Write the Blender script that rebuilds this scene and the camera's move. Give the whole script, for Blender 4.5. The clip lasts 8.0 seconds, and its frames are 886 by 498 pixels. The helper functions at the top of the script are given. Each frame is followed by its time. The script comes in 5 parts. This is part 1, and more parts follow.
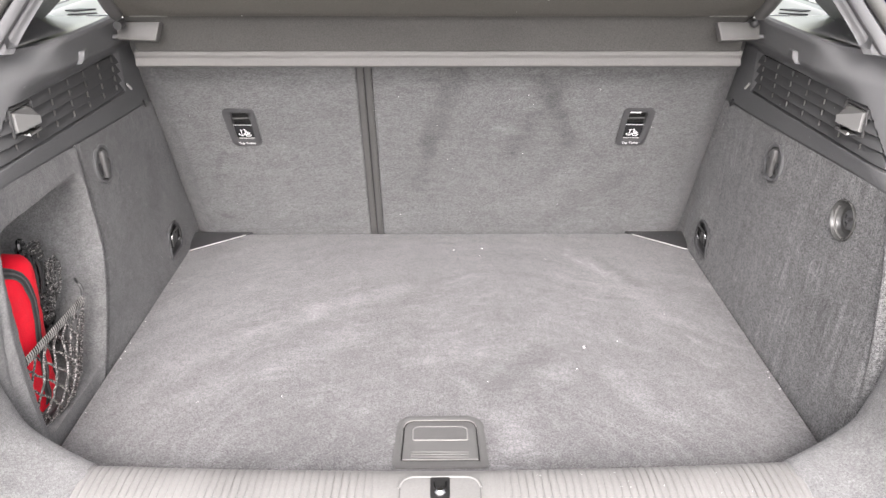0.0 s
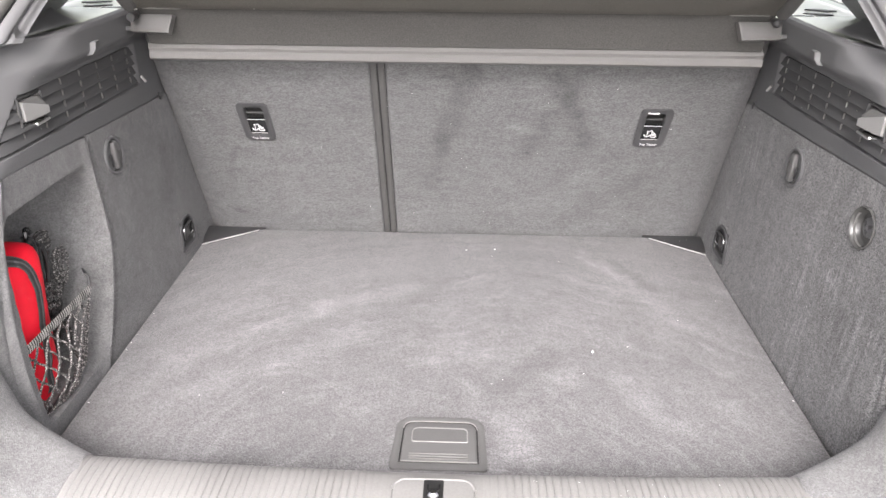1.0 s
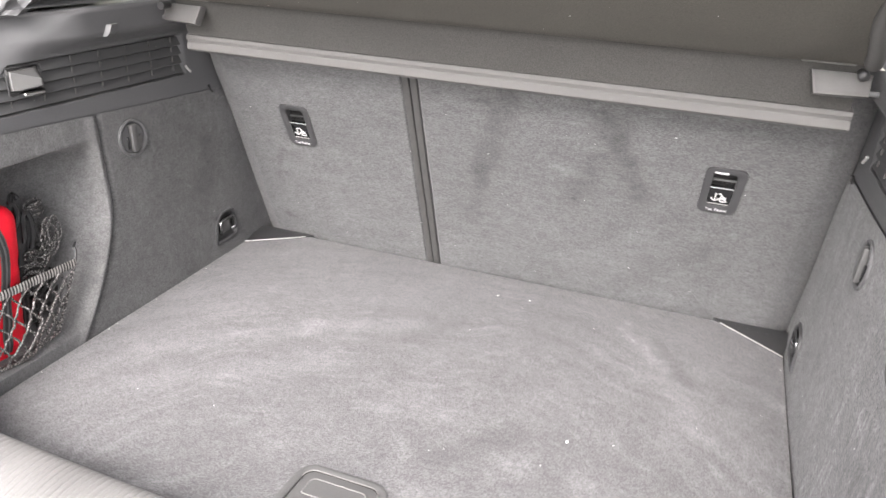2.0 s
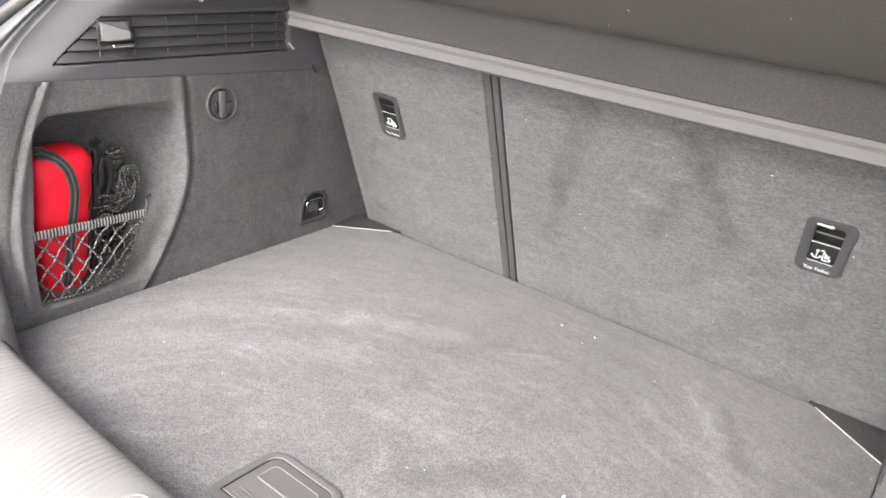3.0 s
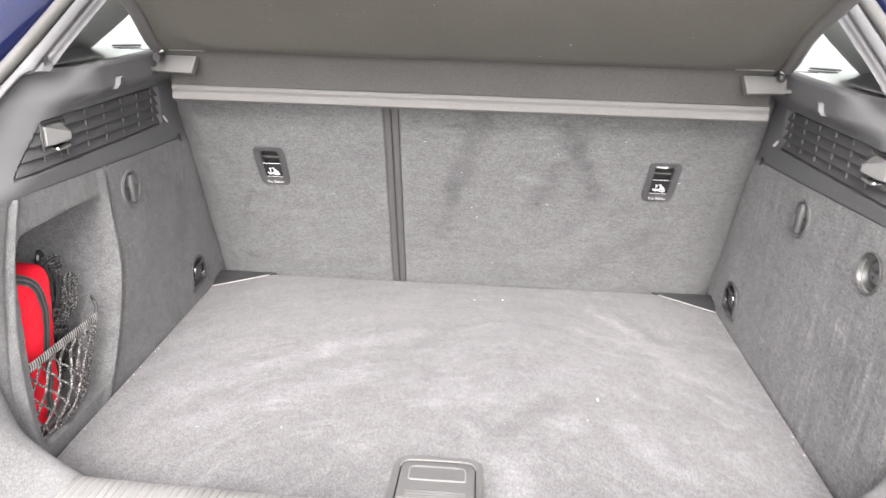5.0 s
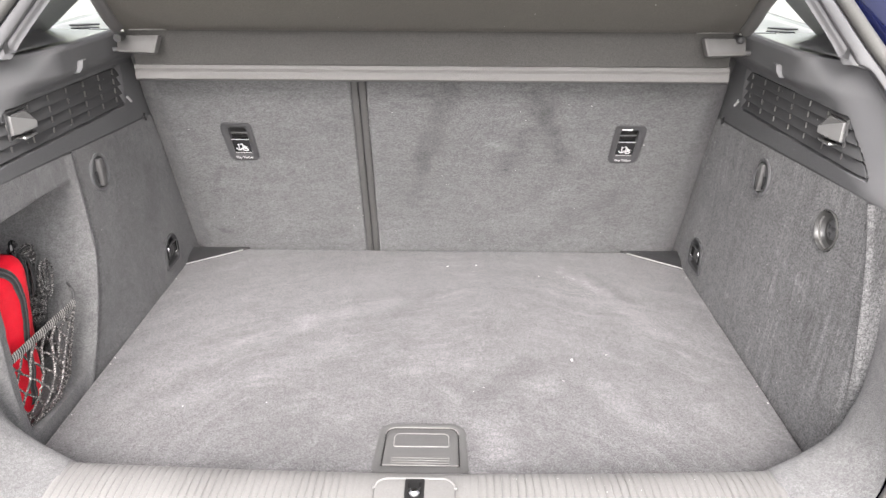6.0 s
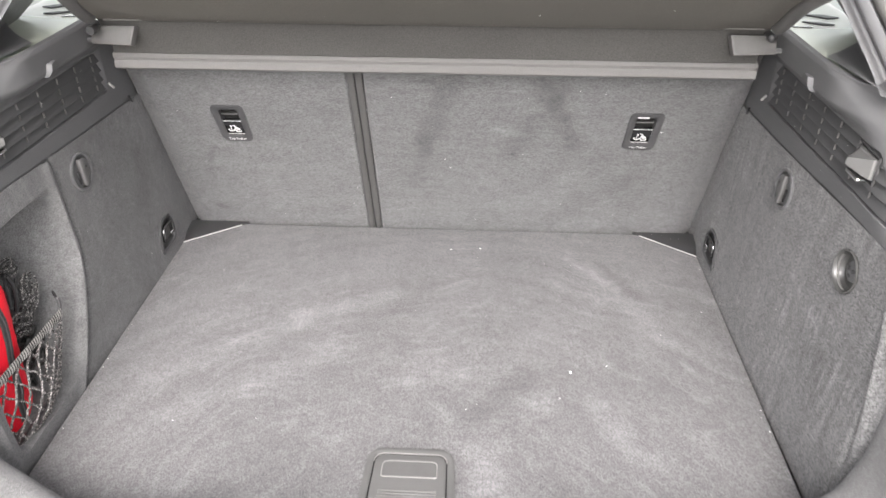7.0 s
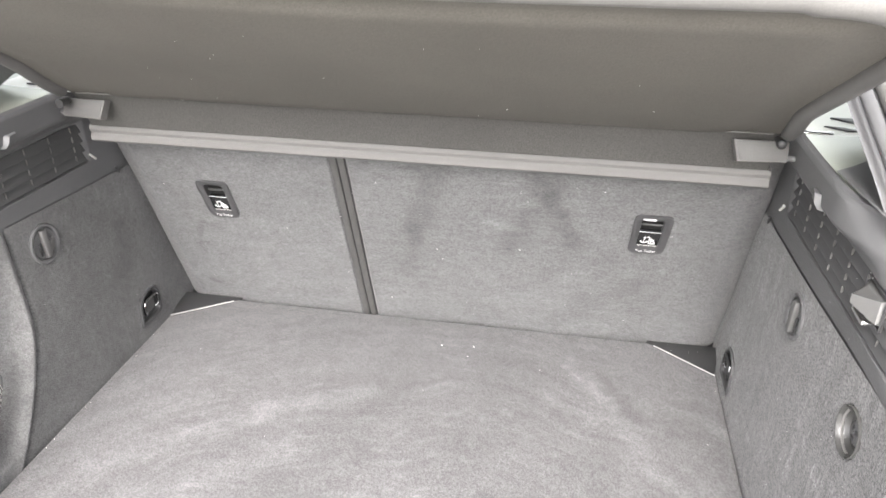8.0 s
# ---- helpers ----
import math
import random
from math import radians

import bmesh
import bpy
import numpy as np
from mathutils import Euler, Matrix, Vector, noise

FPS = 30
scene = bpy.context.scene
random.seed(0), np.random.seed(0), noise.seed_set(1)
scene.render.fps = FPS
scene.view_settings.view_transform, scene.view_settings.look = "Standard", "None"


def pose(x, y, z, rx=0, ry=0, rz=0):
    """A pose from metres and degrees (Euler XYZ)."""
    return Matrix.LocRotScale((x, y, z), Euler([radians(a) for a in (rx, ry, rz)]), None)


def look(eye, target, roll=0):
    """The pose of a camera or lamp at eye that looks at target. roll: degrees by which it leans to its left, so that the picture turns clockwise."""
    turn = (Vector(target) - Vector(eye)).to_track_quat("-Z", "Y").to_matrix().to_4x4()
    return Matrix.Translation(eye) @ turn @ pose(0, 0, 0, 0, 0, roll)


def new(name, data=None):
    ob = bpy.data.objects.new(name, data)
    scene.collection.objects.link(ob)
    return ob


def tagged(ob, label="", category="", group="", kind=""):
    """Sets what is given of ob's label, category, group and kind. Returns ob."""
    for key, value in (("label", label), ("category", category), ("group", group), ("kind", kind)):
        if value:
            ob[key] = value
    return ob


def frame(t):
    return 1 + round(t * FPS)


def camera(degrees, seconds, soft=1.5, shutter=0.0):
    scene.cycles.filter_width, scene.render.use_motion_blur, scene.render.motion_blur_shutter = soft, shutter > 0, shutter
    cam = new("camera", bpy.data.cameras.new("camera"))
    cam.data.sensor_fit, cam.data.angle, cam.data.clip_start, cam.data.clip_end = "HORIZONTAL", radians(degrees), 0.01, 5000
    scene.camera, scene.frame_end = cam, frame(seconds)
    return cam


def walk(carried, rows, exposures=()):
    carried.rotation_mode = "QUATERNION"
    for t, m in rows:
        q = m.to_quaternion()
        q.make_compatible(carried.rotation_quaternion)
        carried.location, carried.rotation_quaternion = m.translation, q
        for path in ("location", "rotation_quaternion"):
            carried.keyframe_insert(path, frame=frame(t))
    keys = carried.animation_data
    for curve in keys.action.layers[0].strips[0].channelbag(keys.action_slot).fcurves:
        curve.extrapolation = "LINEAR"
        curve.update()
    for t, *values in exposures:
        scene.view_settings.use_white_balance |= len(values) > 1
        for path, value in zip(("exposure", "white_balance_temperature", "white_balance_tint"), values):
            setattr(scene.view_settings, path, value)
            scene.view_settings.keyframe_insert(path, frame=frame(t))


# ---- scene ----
cam = camera(62.0, 8.0, shutter=0.35)
PATH = [
    (0, (-0.005, -1.392, 0.661), (0.012, 0.394, -0.24), 0.1),
    (0.5, (-0.002, -1.384, 0.658), (0.005, 0.404, -0.239), 0.2),
    (1, (0.026, -1.379, 0.651), (-0.033, 0.407, -0.247), 0.4),
    (1.2, (0.059, -1.361, 0.644), (-0.06, 0.428, -0.243), 0.8),
    (2.3, (0.405, -1.139, 0.602), (-0.397, 0.497, -0.222), 3.4),
    (2.5, (0.436, -1.108, 0.591), (-0.464, 0.48, -0.227), 3.9),
    (3, (0.47, -1.047, 0.576), (-0.596, 0.435, -0.241), 6.0),
    (3.2, (0.478, -1.040, 0.578), (-0.619, 0.432, -0.217), 6.5),
    (3.5, (0.455, -1.039, 0.606), (-0.634, 0.445, -0.177), 6.3),
    (4, (0.393, -1.095, 0.613), (-0.541, 0.506, -0.139), 4.5),
    (4.5, (0.221, -1.244, 0.618), (-0.255, 0.552, -0.122), 2.6),
    (4.8, (0.091, -1.357, 0.613), (-0.120, 0.495, -0.112), 2.0),
    (5, (0.045, -1.405, 0.602), (-0.068, 0.462, -0.104), 1.6),
    (5.2, (0.032, -1.433, 0.583), (-0.026, 0.442, -0.11), 1.5),
    (6.3, (0.042, -1.389, 0.692), (0.017, 0.395, -0.212), 0.1),
    (6.5, (0.056, -1.347, 0.74), (0.018, 0.404, -0.225), 0.3),
    (6.8, (0.073, -1.322, 0.753), (0.006, 0.395, -0.270), 0.4),
    (7, (0.078, -1.286, 0.759), (-0.013, 0.403, -0.309), 0.0),
    (7.5, (0.151, -1.208, 0.721), (-0.061, 0.502, -0.293), -0.0),
    (7.8, (0.201, -1.168, 0.748), (-0.067, 0.572, -0.201), 0.8),
    (8, (0.23, -1.155, 0.757), (-0.097, 0.59, -0.164), 0.2),
]
walk(cam, [(t, look(eye, target, roll)) for t, eye, target, roll in PATH],
     exposures=[(0.0, 2.16, 6600, 15.0), (1.2, 2.16, 6600, 15.0), (2.4, 2.27, 6600, 14.0), (3.0, 2.25, 6600, 14.0), (4.0, 2.38, 6600, 14.0), (4.5, 2.50, 6600, 14.0), (5.0, 2.48, 6600, 14.0), (6.3, 2.14, 6600, 14.0), (7.0, 2.14, 6600, 13.0), (8.0, 2.42, 6600, 12.0)])

# ---- world and light ----
world = bpy.data.worlds.new("sky")
scene.world = world
world.use_nodes = True
wn = world.node_tree
wn.nodes.clear()
w_out = wn.nodes.new("ShaderNodeOutputWorld")
w_bg = wn.nodes.new("ShaderNodeBackground")
w_sky = wn.nodes.new("ShaderNodeTexSky")
w_sky.sky_type = "NISHITA"
w_sky.sun_disc = False
w_sky.sun_elevation = radians(42)
w_sky.sun_rotation = radians(181.1)
w_sky.dust_density = 4.0
w_hsv = wn.nodes.new("ShaderNodeHueSaturation")
w_hsv.inputs["Saturation"].default_value = 0.12
wn.links.new(w_sky.outputs[0], w_hsv.inputs["Color"])
wn.links.new(w_hsv.outputs[0], w_bg.inputs["Color"])
wn.links.new(w_bg.outputs[0], w_out.inputs["Surface"])
w_bg.inputs["Strength"].default_value = 0.15

sun = new("sun", bpy.data.lights.new("sun", "SUN"))
sun.data.energy = 1.05
sun.data.angle = radians(40)
sun.data.color = (1.0, 0.97, 0.93)
sun.matrix_world = look((-0.08, -4.0, 3.55), (0, 0, 0))


# ---- materials ----
def mat(name, color, rough=0.6, grain=0.15, scale=300.0, blotch=0.1, blotch_scale=9.0, bump=0.0, metal=0.0, sheen=0.0,
        stretch=(1, 1, 1), spec=0.5, detail=3.0):
    """A surface with fine grain, large blotches and relief, in metres."""
    m = bpy.data.materials.new(name)
    m.use_nodes = True
    t = m.node_tree
    b = t.nodes["Principled BSDF"]
    b.inputs["Roughness"].default_value = rough
    b.inputs["Metallic"].default_value = metal
    b.inputs["Specular IOR Level"].default_value = spec
    b.inputs["Sheen Weight"].default_value = sheen
    b.inputs["Sheen Roughness"].default_value = 0.5
    co = t.nodes.new("ShaderNodeTexCoord")
    mp = t.nodes.new("ShaderNodeMapping")
    mp.inputs["Scale"].default_value = stretch
    t.links.new(co.outputs["Object"], mp.inputs["Vector"])
    fine = t.nodes.new("ShaderNodeTexNoise")
    fine.inputs["Scale"].default_value = scale
    fine.inputs["Detail"].default_value = detail
    big = t.nodes.new("ShaderNodeTexNoise")
    big.inputs["Scale"].default_value = blotch_scale
    big.inputs["Detail"].default_value = 4.0
    t.links.new(mp.outputs[0], fine.inputs["Vector"])
    t.links.new(mp.outputs[0], big.inputs["Vector"])

    def span(src, amount):
        r = t.nodes.new("ShaderNodeMapRange")
        r.inputs["From Min"].default_value, r.inputs["From Max"].default_value = 0.3, 0.7
        r.inputs["To Min"].default_value, r.inputs["To Max"].default_value = 1 - amount, 1 + amount
        t.links.new(src, r.inputs["Value"])
        return r.outputs[0]

    mul = t.nodes.new("ShaderNodeMath")
    mul.operation = "MULTIPLY"
    t.links.new(span(fine.outputs[0], grain), mul.inputs[0])
    t.links.new(span(big.outputs[0], blotch), mul.inputs[1])
    tint = t.nodes.new("ShaderNodeVectorMath")
    tint.operation = "SCALE"
    tint.inputs[0].default_value = color
    t.links.new(mul.outputs[0], tint.inputs["Scale"])
    t.links.new(tint.outputs[0], b.inputs["Base Color"])
    if bump:
        bp = t.nodes.new("ShaderNodeBump")
        bp.inputs["Strength"].default_value = bump
        bp.inputs["Distance"].default_value = 0.001
        t.links.new(fine.outputs[0], bp.inputs["Height"])
        t.links.new(bp.outputs[0], b.inputs["Normal"])
    return m


def carpet(name, color, tufts=620.0, grain=0.55, mottle=0.15, stretch=(1, 1, 1), arcs=0.0, centre=(0, 0, 0), streak=0.0, streak_map=(1, 1, 1), scratch=0.0, scratch_map=(1, 1, 1), marks=()):
    """Short velour pile: tufts, mottled nap, brushed arcs or streaks, and single nap marks (from, to, width, amount)."""
    m = bpy.data.materials.new(name)
    m.use_nodes = True
    t = m.node_tree
    b = t.nodes["Principled BSDF"]
    b.inputs["Roughness"].default_value = 0.95
    b.inputs["Specular IOR Level"].default_value = 0.2
    b.inputs["Sheen Weight"].default_value = 0.15
    b.inputs["Sheen Roughness"].default_value = 0.6
    co = t.nodes.new("ShaderNodeTexCoord").outputs["Object"]

    def mapped(scale):
        n = t.nodes.new("ShaderNodeMapping")
        n.inputs["Scale"].default_value = scale
        t.links.new(co, n.inputs["Vector"])
        return n.outputs[0]

    def wool(vec, scale, detail, rough=0.6, twist=0.0):
        n = t.nodes.new("ShaderNodeTexNoise")
        n.inputs["Scale"].default_value, n.inputs["Detail"].default_value = scale, detail
        n.inputs["Roughness"].default_value, n.inputs["Distortion"].default_value = rough, twist
        t.links.new(vec, n.inputs["Vector"])
        return n.outputs[0]

    def span(src, lo, hi, a=0.32, c=0.68):
        n = t.nodes.new("ShaderNodeMapRange")
        for key, value in (("From Min", a), ("From Max", c), ("To Min", lo), ("To Max", hi)):
            n.inputs[key].default_value = value
        t.links.new(src, n.inputs["Value"])
        return n.outputs[0]

    def op(kind, x, y):
        n = t.nodes.new("ShaderNodeMath")
        n.operation = kind
        for k, v in enumerate((x, y)):
            if isinstance(v, (int, float)):
                n.inputs[k].default_value = v
            else:
                t.links.new(v, n.inputs[k])
        return n.outputs[0]

    def vec(kind, x, y, out=0):
        n = t.nodes.new("ShaderNodeVectorMath")
        n.operation = kind
        for k, v in enumerate((x, y)):
            if isinstance(v, tuple):
                n.inputs[k].default_value = v
            elif v is not None:
                t.links.new(v, n.inputs[k])
        return n.outputs[out]

    cell = t.nodes.new("ShaderNodeTexVoronoi")
    cell.inputs["Scale"].default_value = tufts
    t.links.new(mapped(stretch), cell.inputs["Vector"])
    tuft = cell.outputs["Distance"]
    shade = t.nodes.new("ShaderNodeSeparateColor")
    t.links.new(cell.outputs["Color"], shade.inputs[0])
    total = span(shade.outputs[0], 1 - grain, 1 + grain, 0.0, 1.0)
    total = op("MULTIPLY", total, span(wool(mapped(stretch), 0.4 * tufts, 2, 0.6), 1 - 0.12 * grain, 1 + 0.12 * grain))
    total = op("MULTIPLY", total, span(wool(mapped(stretch), 45, 4, 0.65, 1.2), 1 - mottle, 1 + mottle))
    total = op("MULTIPLY", total, span(wool(co, 7, 3, 0.5, 0.8), 1 - 0.6 * mottle, 1 + 0.6 * mottle))
    if arcs:
        nd = t.nodes.new("ShaderNodeTexNoise")
        nd.inputs["Scale"].default_value, nd.inputs["Detail"].default_value = 4.5, 2.0
        t.links.new(co, nd.inputs["Vector"])
        sway = vec("MULTIPLY", vec("SUBTRACT", nd.outputs["Color"], (0.5, 0.5, 0.5)), (0.17, 0.17, 0.0))
        d = vec("SUBTRACT", vec("ADD", co, sway), centre)
        far = vec("LENGTH", d, None, 1)
        way = vec("NORMALIZE", d, None)
        n = t.nodes.new("ShaderNodeCombineXYZ")
        t.links.new(op("MULTIPLY", far, 19.0), n.inputs[0])
        s = t.nodes.new("ShaderNodeSeparateXYZ")
        t.links.new(way, s.inputs[0])
        t.links.new(op("MULTIPLY", s.outputs[0], 1.5), n.inputs[1])
        total = op("MULTIPLY", total, span(wool(n.outputs[0], 1.6, 5, 0.68, 0.25), 1 - arcs, 1 + arcs))
        n2 = t.nodes.new("ShaderNodeCombineXYZ")
        t.links.new(op("MULTIPLY", far, 48.0), n2.inputs[0])
        t.links.new(op("MULTIPLY", s.outputs[0], 3.6), n2.inputs[1])
        strokes = span(wool(n2.outputs[0], 1.2, 4, 0.65, 0.2), 0.0, 2.2 * arcs, 0.47, 0.64)
        total = op("MULTIPLY", total, op("ADD", 1.0, op("MULTIPLY", strokes, span(wool(co, 9, 4, 0.65, 0.6), 0.0, 1.0, 0.42, 0.58))))
    if streak:
        total = op("MULTIPLY", total, span(wool(mapped(streak_map), 1.0, 5, 0.65, 0.4), 1 - streak, 1 + streak))
    if scratch:
        lines = span(wool(mapped(scratch_map), 1.0, 3, 0.5, 0.6), 0.0, scratch, 0.53, 0.68)
        dents = span(wool(mapped((scratch_map[0] * 0.8, scratch_map[1] * 0.55, scratch_map[2] * 0.7)), 1.0, 3, 0.5, 0.9), 0.0, -0.6 * scratch, 0.54, 0.66)
        patch = span(wool(co, 8, 2, 0.5, 0.5), 0.0, 1.0, 0.44, 0.58)
        total = op("MULTIPLY", total, op("ADD", 1.0, op("MULTIPLY", patch, op("ADD", lines, dents))))
    nw = t.nodes.new("ShaderNodeTexNoise")
    nw.inputs["Scale"].default_value = 22
    t.links.new(co, nw.inputs["Vector"])
    wander = vec("MULTIPLY", vec("SUBTRACT", nw.outputs["Color"], (0.5, 0.5, 0.5)), (0.045, 0.045, 0.045))
    for p, q, width, amount in marks:
        p, q = Vector(p), Vector(q)
        pa = vec("SUBTRACT", vec("ADD", co, wander), tuple(p))
        h = op("MULTIPLY", vec("DOT_PRODUCT", pa, tuple(q - p), 1), 1 / (q - p).length_squared)
        h = op("MINIMUM", op("MAXIMUM", h, 0.0), 1.0)
        n = t.nodes.new("ShaderNodeVectorMath")
        n.operation = "SCALE"
        n.inputs[0].default_value = q - p
        t.links.new(h, n.inputs["Scale"])
        gap = vec("LENGTH", vec("SUBTRACT", pa, n.outputs[0]), None, 1)
        n = t.nodes.new("ShaderNodeMapRange")
        n.interpolation_type = "SMOOTHSTEP"
        for key, value in (("From Min", width * 0.15), ("From Max", width), ("To Min", 1 + amount), ("To Max", 1.0)):
            n.inputs[key].default_value = value
        t.links.new(gap, n.inputs["Value"])
        total = op("MULTIPLY", total, n.outputs[0])
    n = t.nodes.new("ShaderNodeVectorMath")
    n.operation = "SCALE"
    n.inputs[0].default_value = color
    t.links.new(total, n.inputs["Scale"])
    t.links.new(n.outputs[0], b.inputs["Base Color"])
    bp = t.nodes.new("ShaderNodeBump")
    bp.inputs["Strength"].default_value, bp.inputs["Distance"].default_value = 0.6, 0.0010
    t.links.new(tuft, bp.inputs["Height"])
    t.links.new(bp.outputs[0], b.inputs["Normal"])
    return m


# brushed nap: (from, to, width, amount) in metres on each surface
FLOOR_MARKS = [((-0.40, -0.47, 0), (-0.21, -0.316, 0), 0.035, 0.20), ((-0.21, -0.316, 0), (-0.06, -0.24, 0), 0.03, 0.24), ((-0.35, -0.546, 0), (-0.16, -0.40, 0), 0.04, 0.17),
               ((0.276, -0.141, 0), (0.384, -0.337, 0), 0.03, 0.16), ((0.032, -0.522, 0), (0.114, -0.665, 0), 0.03, 0.24), ((0.25, -0.49, 0), (0.31, -0.60, 0), 0.03, 0.20),
               ((0.17, -0.50, 0), (0.19, -0.49, 0), 0.035, 0.27), ((0.0, -0.44, 0), (0.18, -0.38, 0), 0.06, 0.13), ((0.06, -0.56, 0), (0.15, -0.44, 0), 0.03, -0.16),
               ((0.209, -0.180, 0), (0.298, -0.250, 0), 0.016, 0.17), ((0.252, -0.115, 0), (0.325, -0.200, 0), 0.014, 0.20), ((0.300, -0.115, 0), (0.365, -0.225, 0), 0.016, -0.17)]
SEAT_MARKS = [((0.03, -0.138, 0.364), (-0.02, -0.081, 0.213), 0.035, -0.22), ((-0.02, -0.081, 0.213), (-0.047, -0.046, 0.12), 0.03, -0.12), ((0.172, -0.134, 0.354), (0.243, -0.084, 0.22), 0.022, -0.22),
              ((0.204, -0.126, 0.332), (0.136, -0.076, 0.201), 0.03, -0.16), ((0.095, -0.096, 0.253), (0.158, -0.094, 0.248), 0.012, 0.13), ((0.36, -0.056, 0.148), (0.214, -0.012, 0.031), 0.03, -0.13),
              ((0.136, -0.075, 0.198), (0.144, -0.075, 0.196), 0.007, -0.45), ((-0.438, -0.020, 0.054), (-0.423, -0.018, 0.047), 0.012, -0.28), ((-0.416, -0.076, 0.20), (-0.429, -0.046, 0.12), 0.01, -0.15),
              ((0.085, -0.095, 0.249), (0.120, -0.097, 0.254), 0.006, 0.22), ((-0.056, -0.131, 0.344), (0.012, -0.134, 0.352), 0.006, -0.22), ((0.139, -0.139, 0.367), (0.169, -0.141, 0.371), 0.006, -0.2)]
RIGHT_MARKS = [((0.505, -0.335, 0.06), (0.505, -0.30, 0.058), 0.006, 0.40), ((0.512, -0.43, 0.03), (0.513, -0.44, 0.25), 0.005, 0.32), ((0.514, -0.56, 0.17), (0.514, -0.49, 0.175), 0.008, 0.26),
               ((0.515, -0.39, 0.03), (0.516, -0.41, 0.27), 0.003, 0.28), ((0.515, -0.50, 0.05), (0.516, -0.515, 0.21), 0.004, 0.26), ((0.515, -0.565, 0.04), (0.517, -0.575, 0.22), 0.006, 0.20),
               ((0.515, -0.34, 0.05), (0.516, -0.355, 0.22), 0.004, 0.20), ((0.515, -0.47, 0.255), (0.513, -0.452, 0.14), 0.0045, 0.55), ((0.512, -0.452, 0.14), (0.508, -0.42, 0.02), 0.007, 0.28)]
LEFT_MARKS = [((-0.517, -0.290, 0.255), (-0.513, -0.235, 0.17), 0.006, 0.28), ((-0.517, -0.29, 0.29), (-0.517, -0.30, 0.24), 0.012, 0.15), ((-0.513, -0.262, 0.205), (-0.512, -0.215, 0.150), 0.005, 0.45),
              ((-0.51, -0.20, 0.125), (-0.51, -0.175, 0.118), 0.005, 0.32), ((-0.512, -0.15, 0.2), (-0.514, -0.2, 0.1), 0.05, -0.15)]
FLOOR_MARKS = [(p, q, w, 1.1 * k) for p, q, w, k in FLOOR_MARKS]
M_FLOOR = carpet("floor_carpet", (0.105, 0.103, 0.105), 700, grain=0.37, mottle=0.11, arcs=0.115, streak=0.05, streak_map=(34, 12, 5), centre=(0.02, -0.82, 0), marks=FLOOR_MARKS)
M_WALL = carpet("wall_carpet", (0.120, 0.1195, 0.120), 680, grain=0.58, mottle=0.14, streak=0.08, streak_map=(10, 34, 14), scratch=0.46, scratch_map=(7, 120, 9), marks=RIGHT_MARKS)
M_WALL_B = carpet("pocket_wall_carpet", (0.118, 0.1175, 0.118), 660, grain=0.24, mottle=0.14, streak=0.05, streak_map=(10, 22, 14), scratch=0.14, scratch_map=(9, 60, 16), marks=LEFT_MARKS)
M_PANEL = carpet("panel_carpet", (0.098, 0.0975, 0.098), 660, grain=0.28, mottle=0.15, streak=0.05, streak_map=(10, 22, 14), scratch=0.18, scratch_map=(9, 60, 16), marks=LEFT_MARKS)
M_SEAT = carpet("seat_carpet", (0.115, 0.115, 0.116), 640, grain=0.27, mottle=0.11, stretch=(0.6, 1, 1.2), streak=0.06, streak_map=(14, 20, 90), marks=SEAT_MARKS)
M_TRIM = mat("grained_plastic", (0.104, 0.1045, 0.107), 0.41, 0.08, 1400, 0.05, 8, 0.25)
M_SLAT = mat("slat_plastic", (0.070, 0.0705, 0.072), 0.45, 0.06, 1400, 0.05, 8, 0.2)
M_BLACK = mat("black_plastic", (0.04, 0.04, 0.041), 0.38, 0.05, 900, 0.05, 20, 0.1)
M_GLOSS = mat("gloss_plastic", (0.02, 0.02, 0.021), 0.16, 0.05, 900, 0.1, 20)
M_BEZEL = mat("bezel_plastic", (0.056, 0.056, 0.058), 0.45, 0.06, 900, 0.05, 20, 0.1)
M_GREY = mat("grey_plastic", (0.112, 0.109, 0.106), 0.45, 0.06, 900, 0.06, 20, 0.1)
M_STRIP = mat("strip_plastic", (0.074, 0.073, 0.072), 0.5, 0.08, 900, 0.05, 20)
M_EDGE = mat("worn_edge", (0.42, 0.42, 0.41), 0.4, 0.1, 900, 0.1, 30)
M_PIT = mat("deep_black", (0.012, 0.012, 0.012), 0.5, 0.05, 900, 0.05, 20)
M_SILL = mat("sill_plastic", (0.178, 0.175, 0.17), 0.5, 0.08, 600, 0.08, 10, 0.1)
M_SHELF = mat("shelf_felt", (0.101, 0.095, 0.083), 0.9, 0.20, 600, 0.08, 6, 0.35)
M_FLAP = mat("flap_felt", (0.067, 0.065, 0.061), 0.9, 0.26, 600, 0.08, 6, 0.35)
M_VINYL = mat("vinyl_edge", (0.166, 0.162, 0.156), 0.55, 0.10, 700, 0.05, 8, 0.3)
M_RUBBER = mat("rubber_seal", (0.08, 0.079, 0.075), 0.55, 0.08, 400, 0.1, 10, 0.1)
M_BLUE = mat("blue_paint", (0.0045, 0.0065, 0.030), 0.10, 0.02, 2000, 0.02, 5, spec=0.6)
M_CHROME = mat("chrome", (0.75, 0.75, 0.75), 0.12, 0.03, 600, 0.05, 30, metal=1.0)
M_DARKCHROME = mat("dark_chrome", (0.30, 0.30, 0.305), 0.16, 0.03, 600, 0.05, 30, metal=1.0)
M_WHITE = mat("white_print", (0.62, 0.62, 0.62), 0.5, 0.05, 900, 0.05, 30)
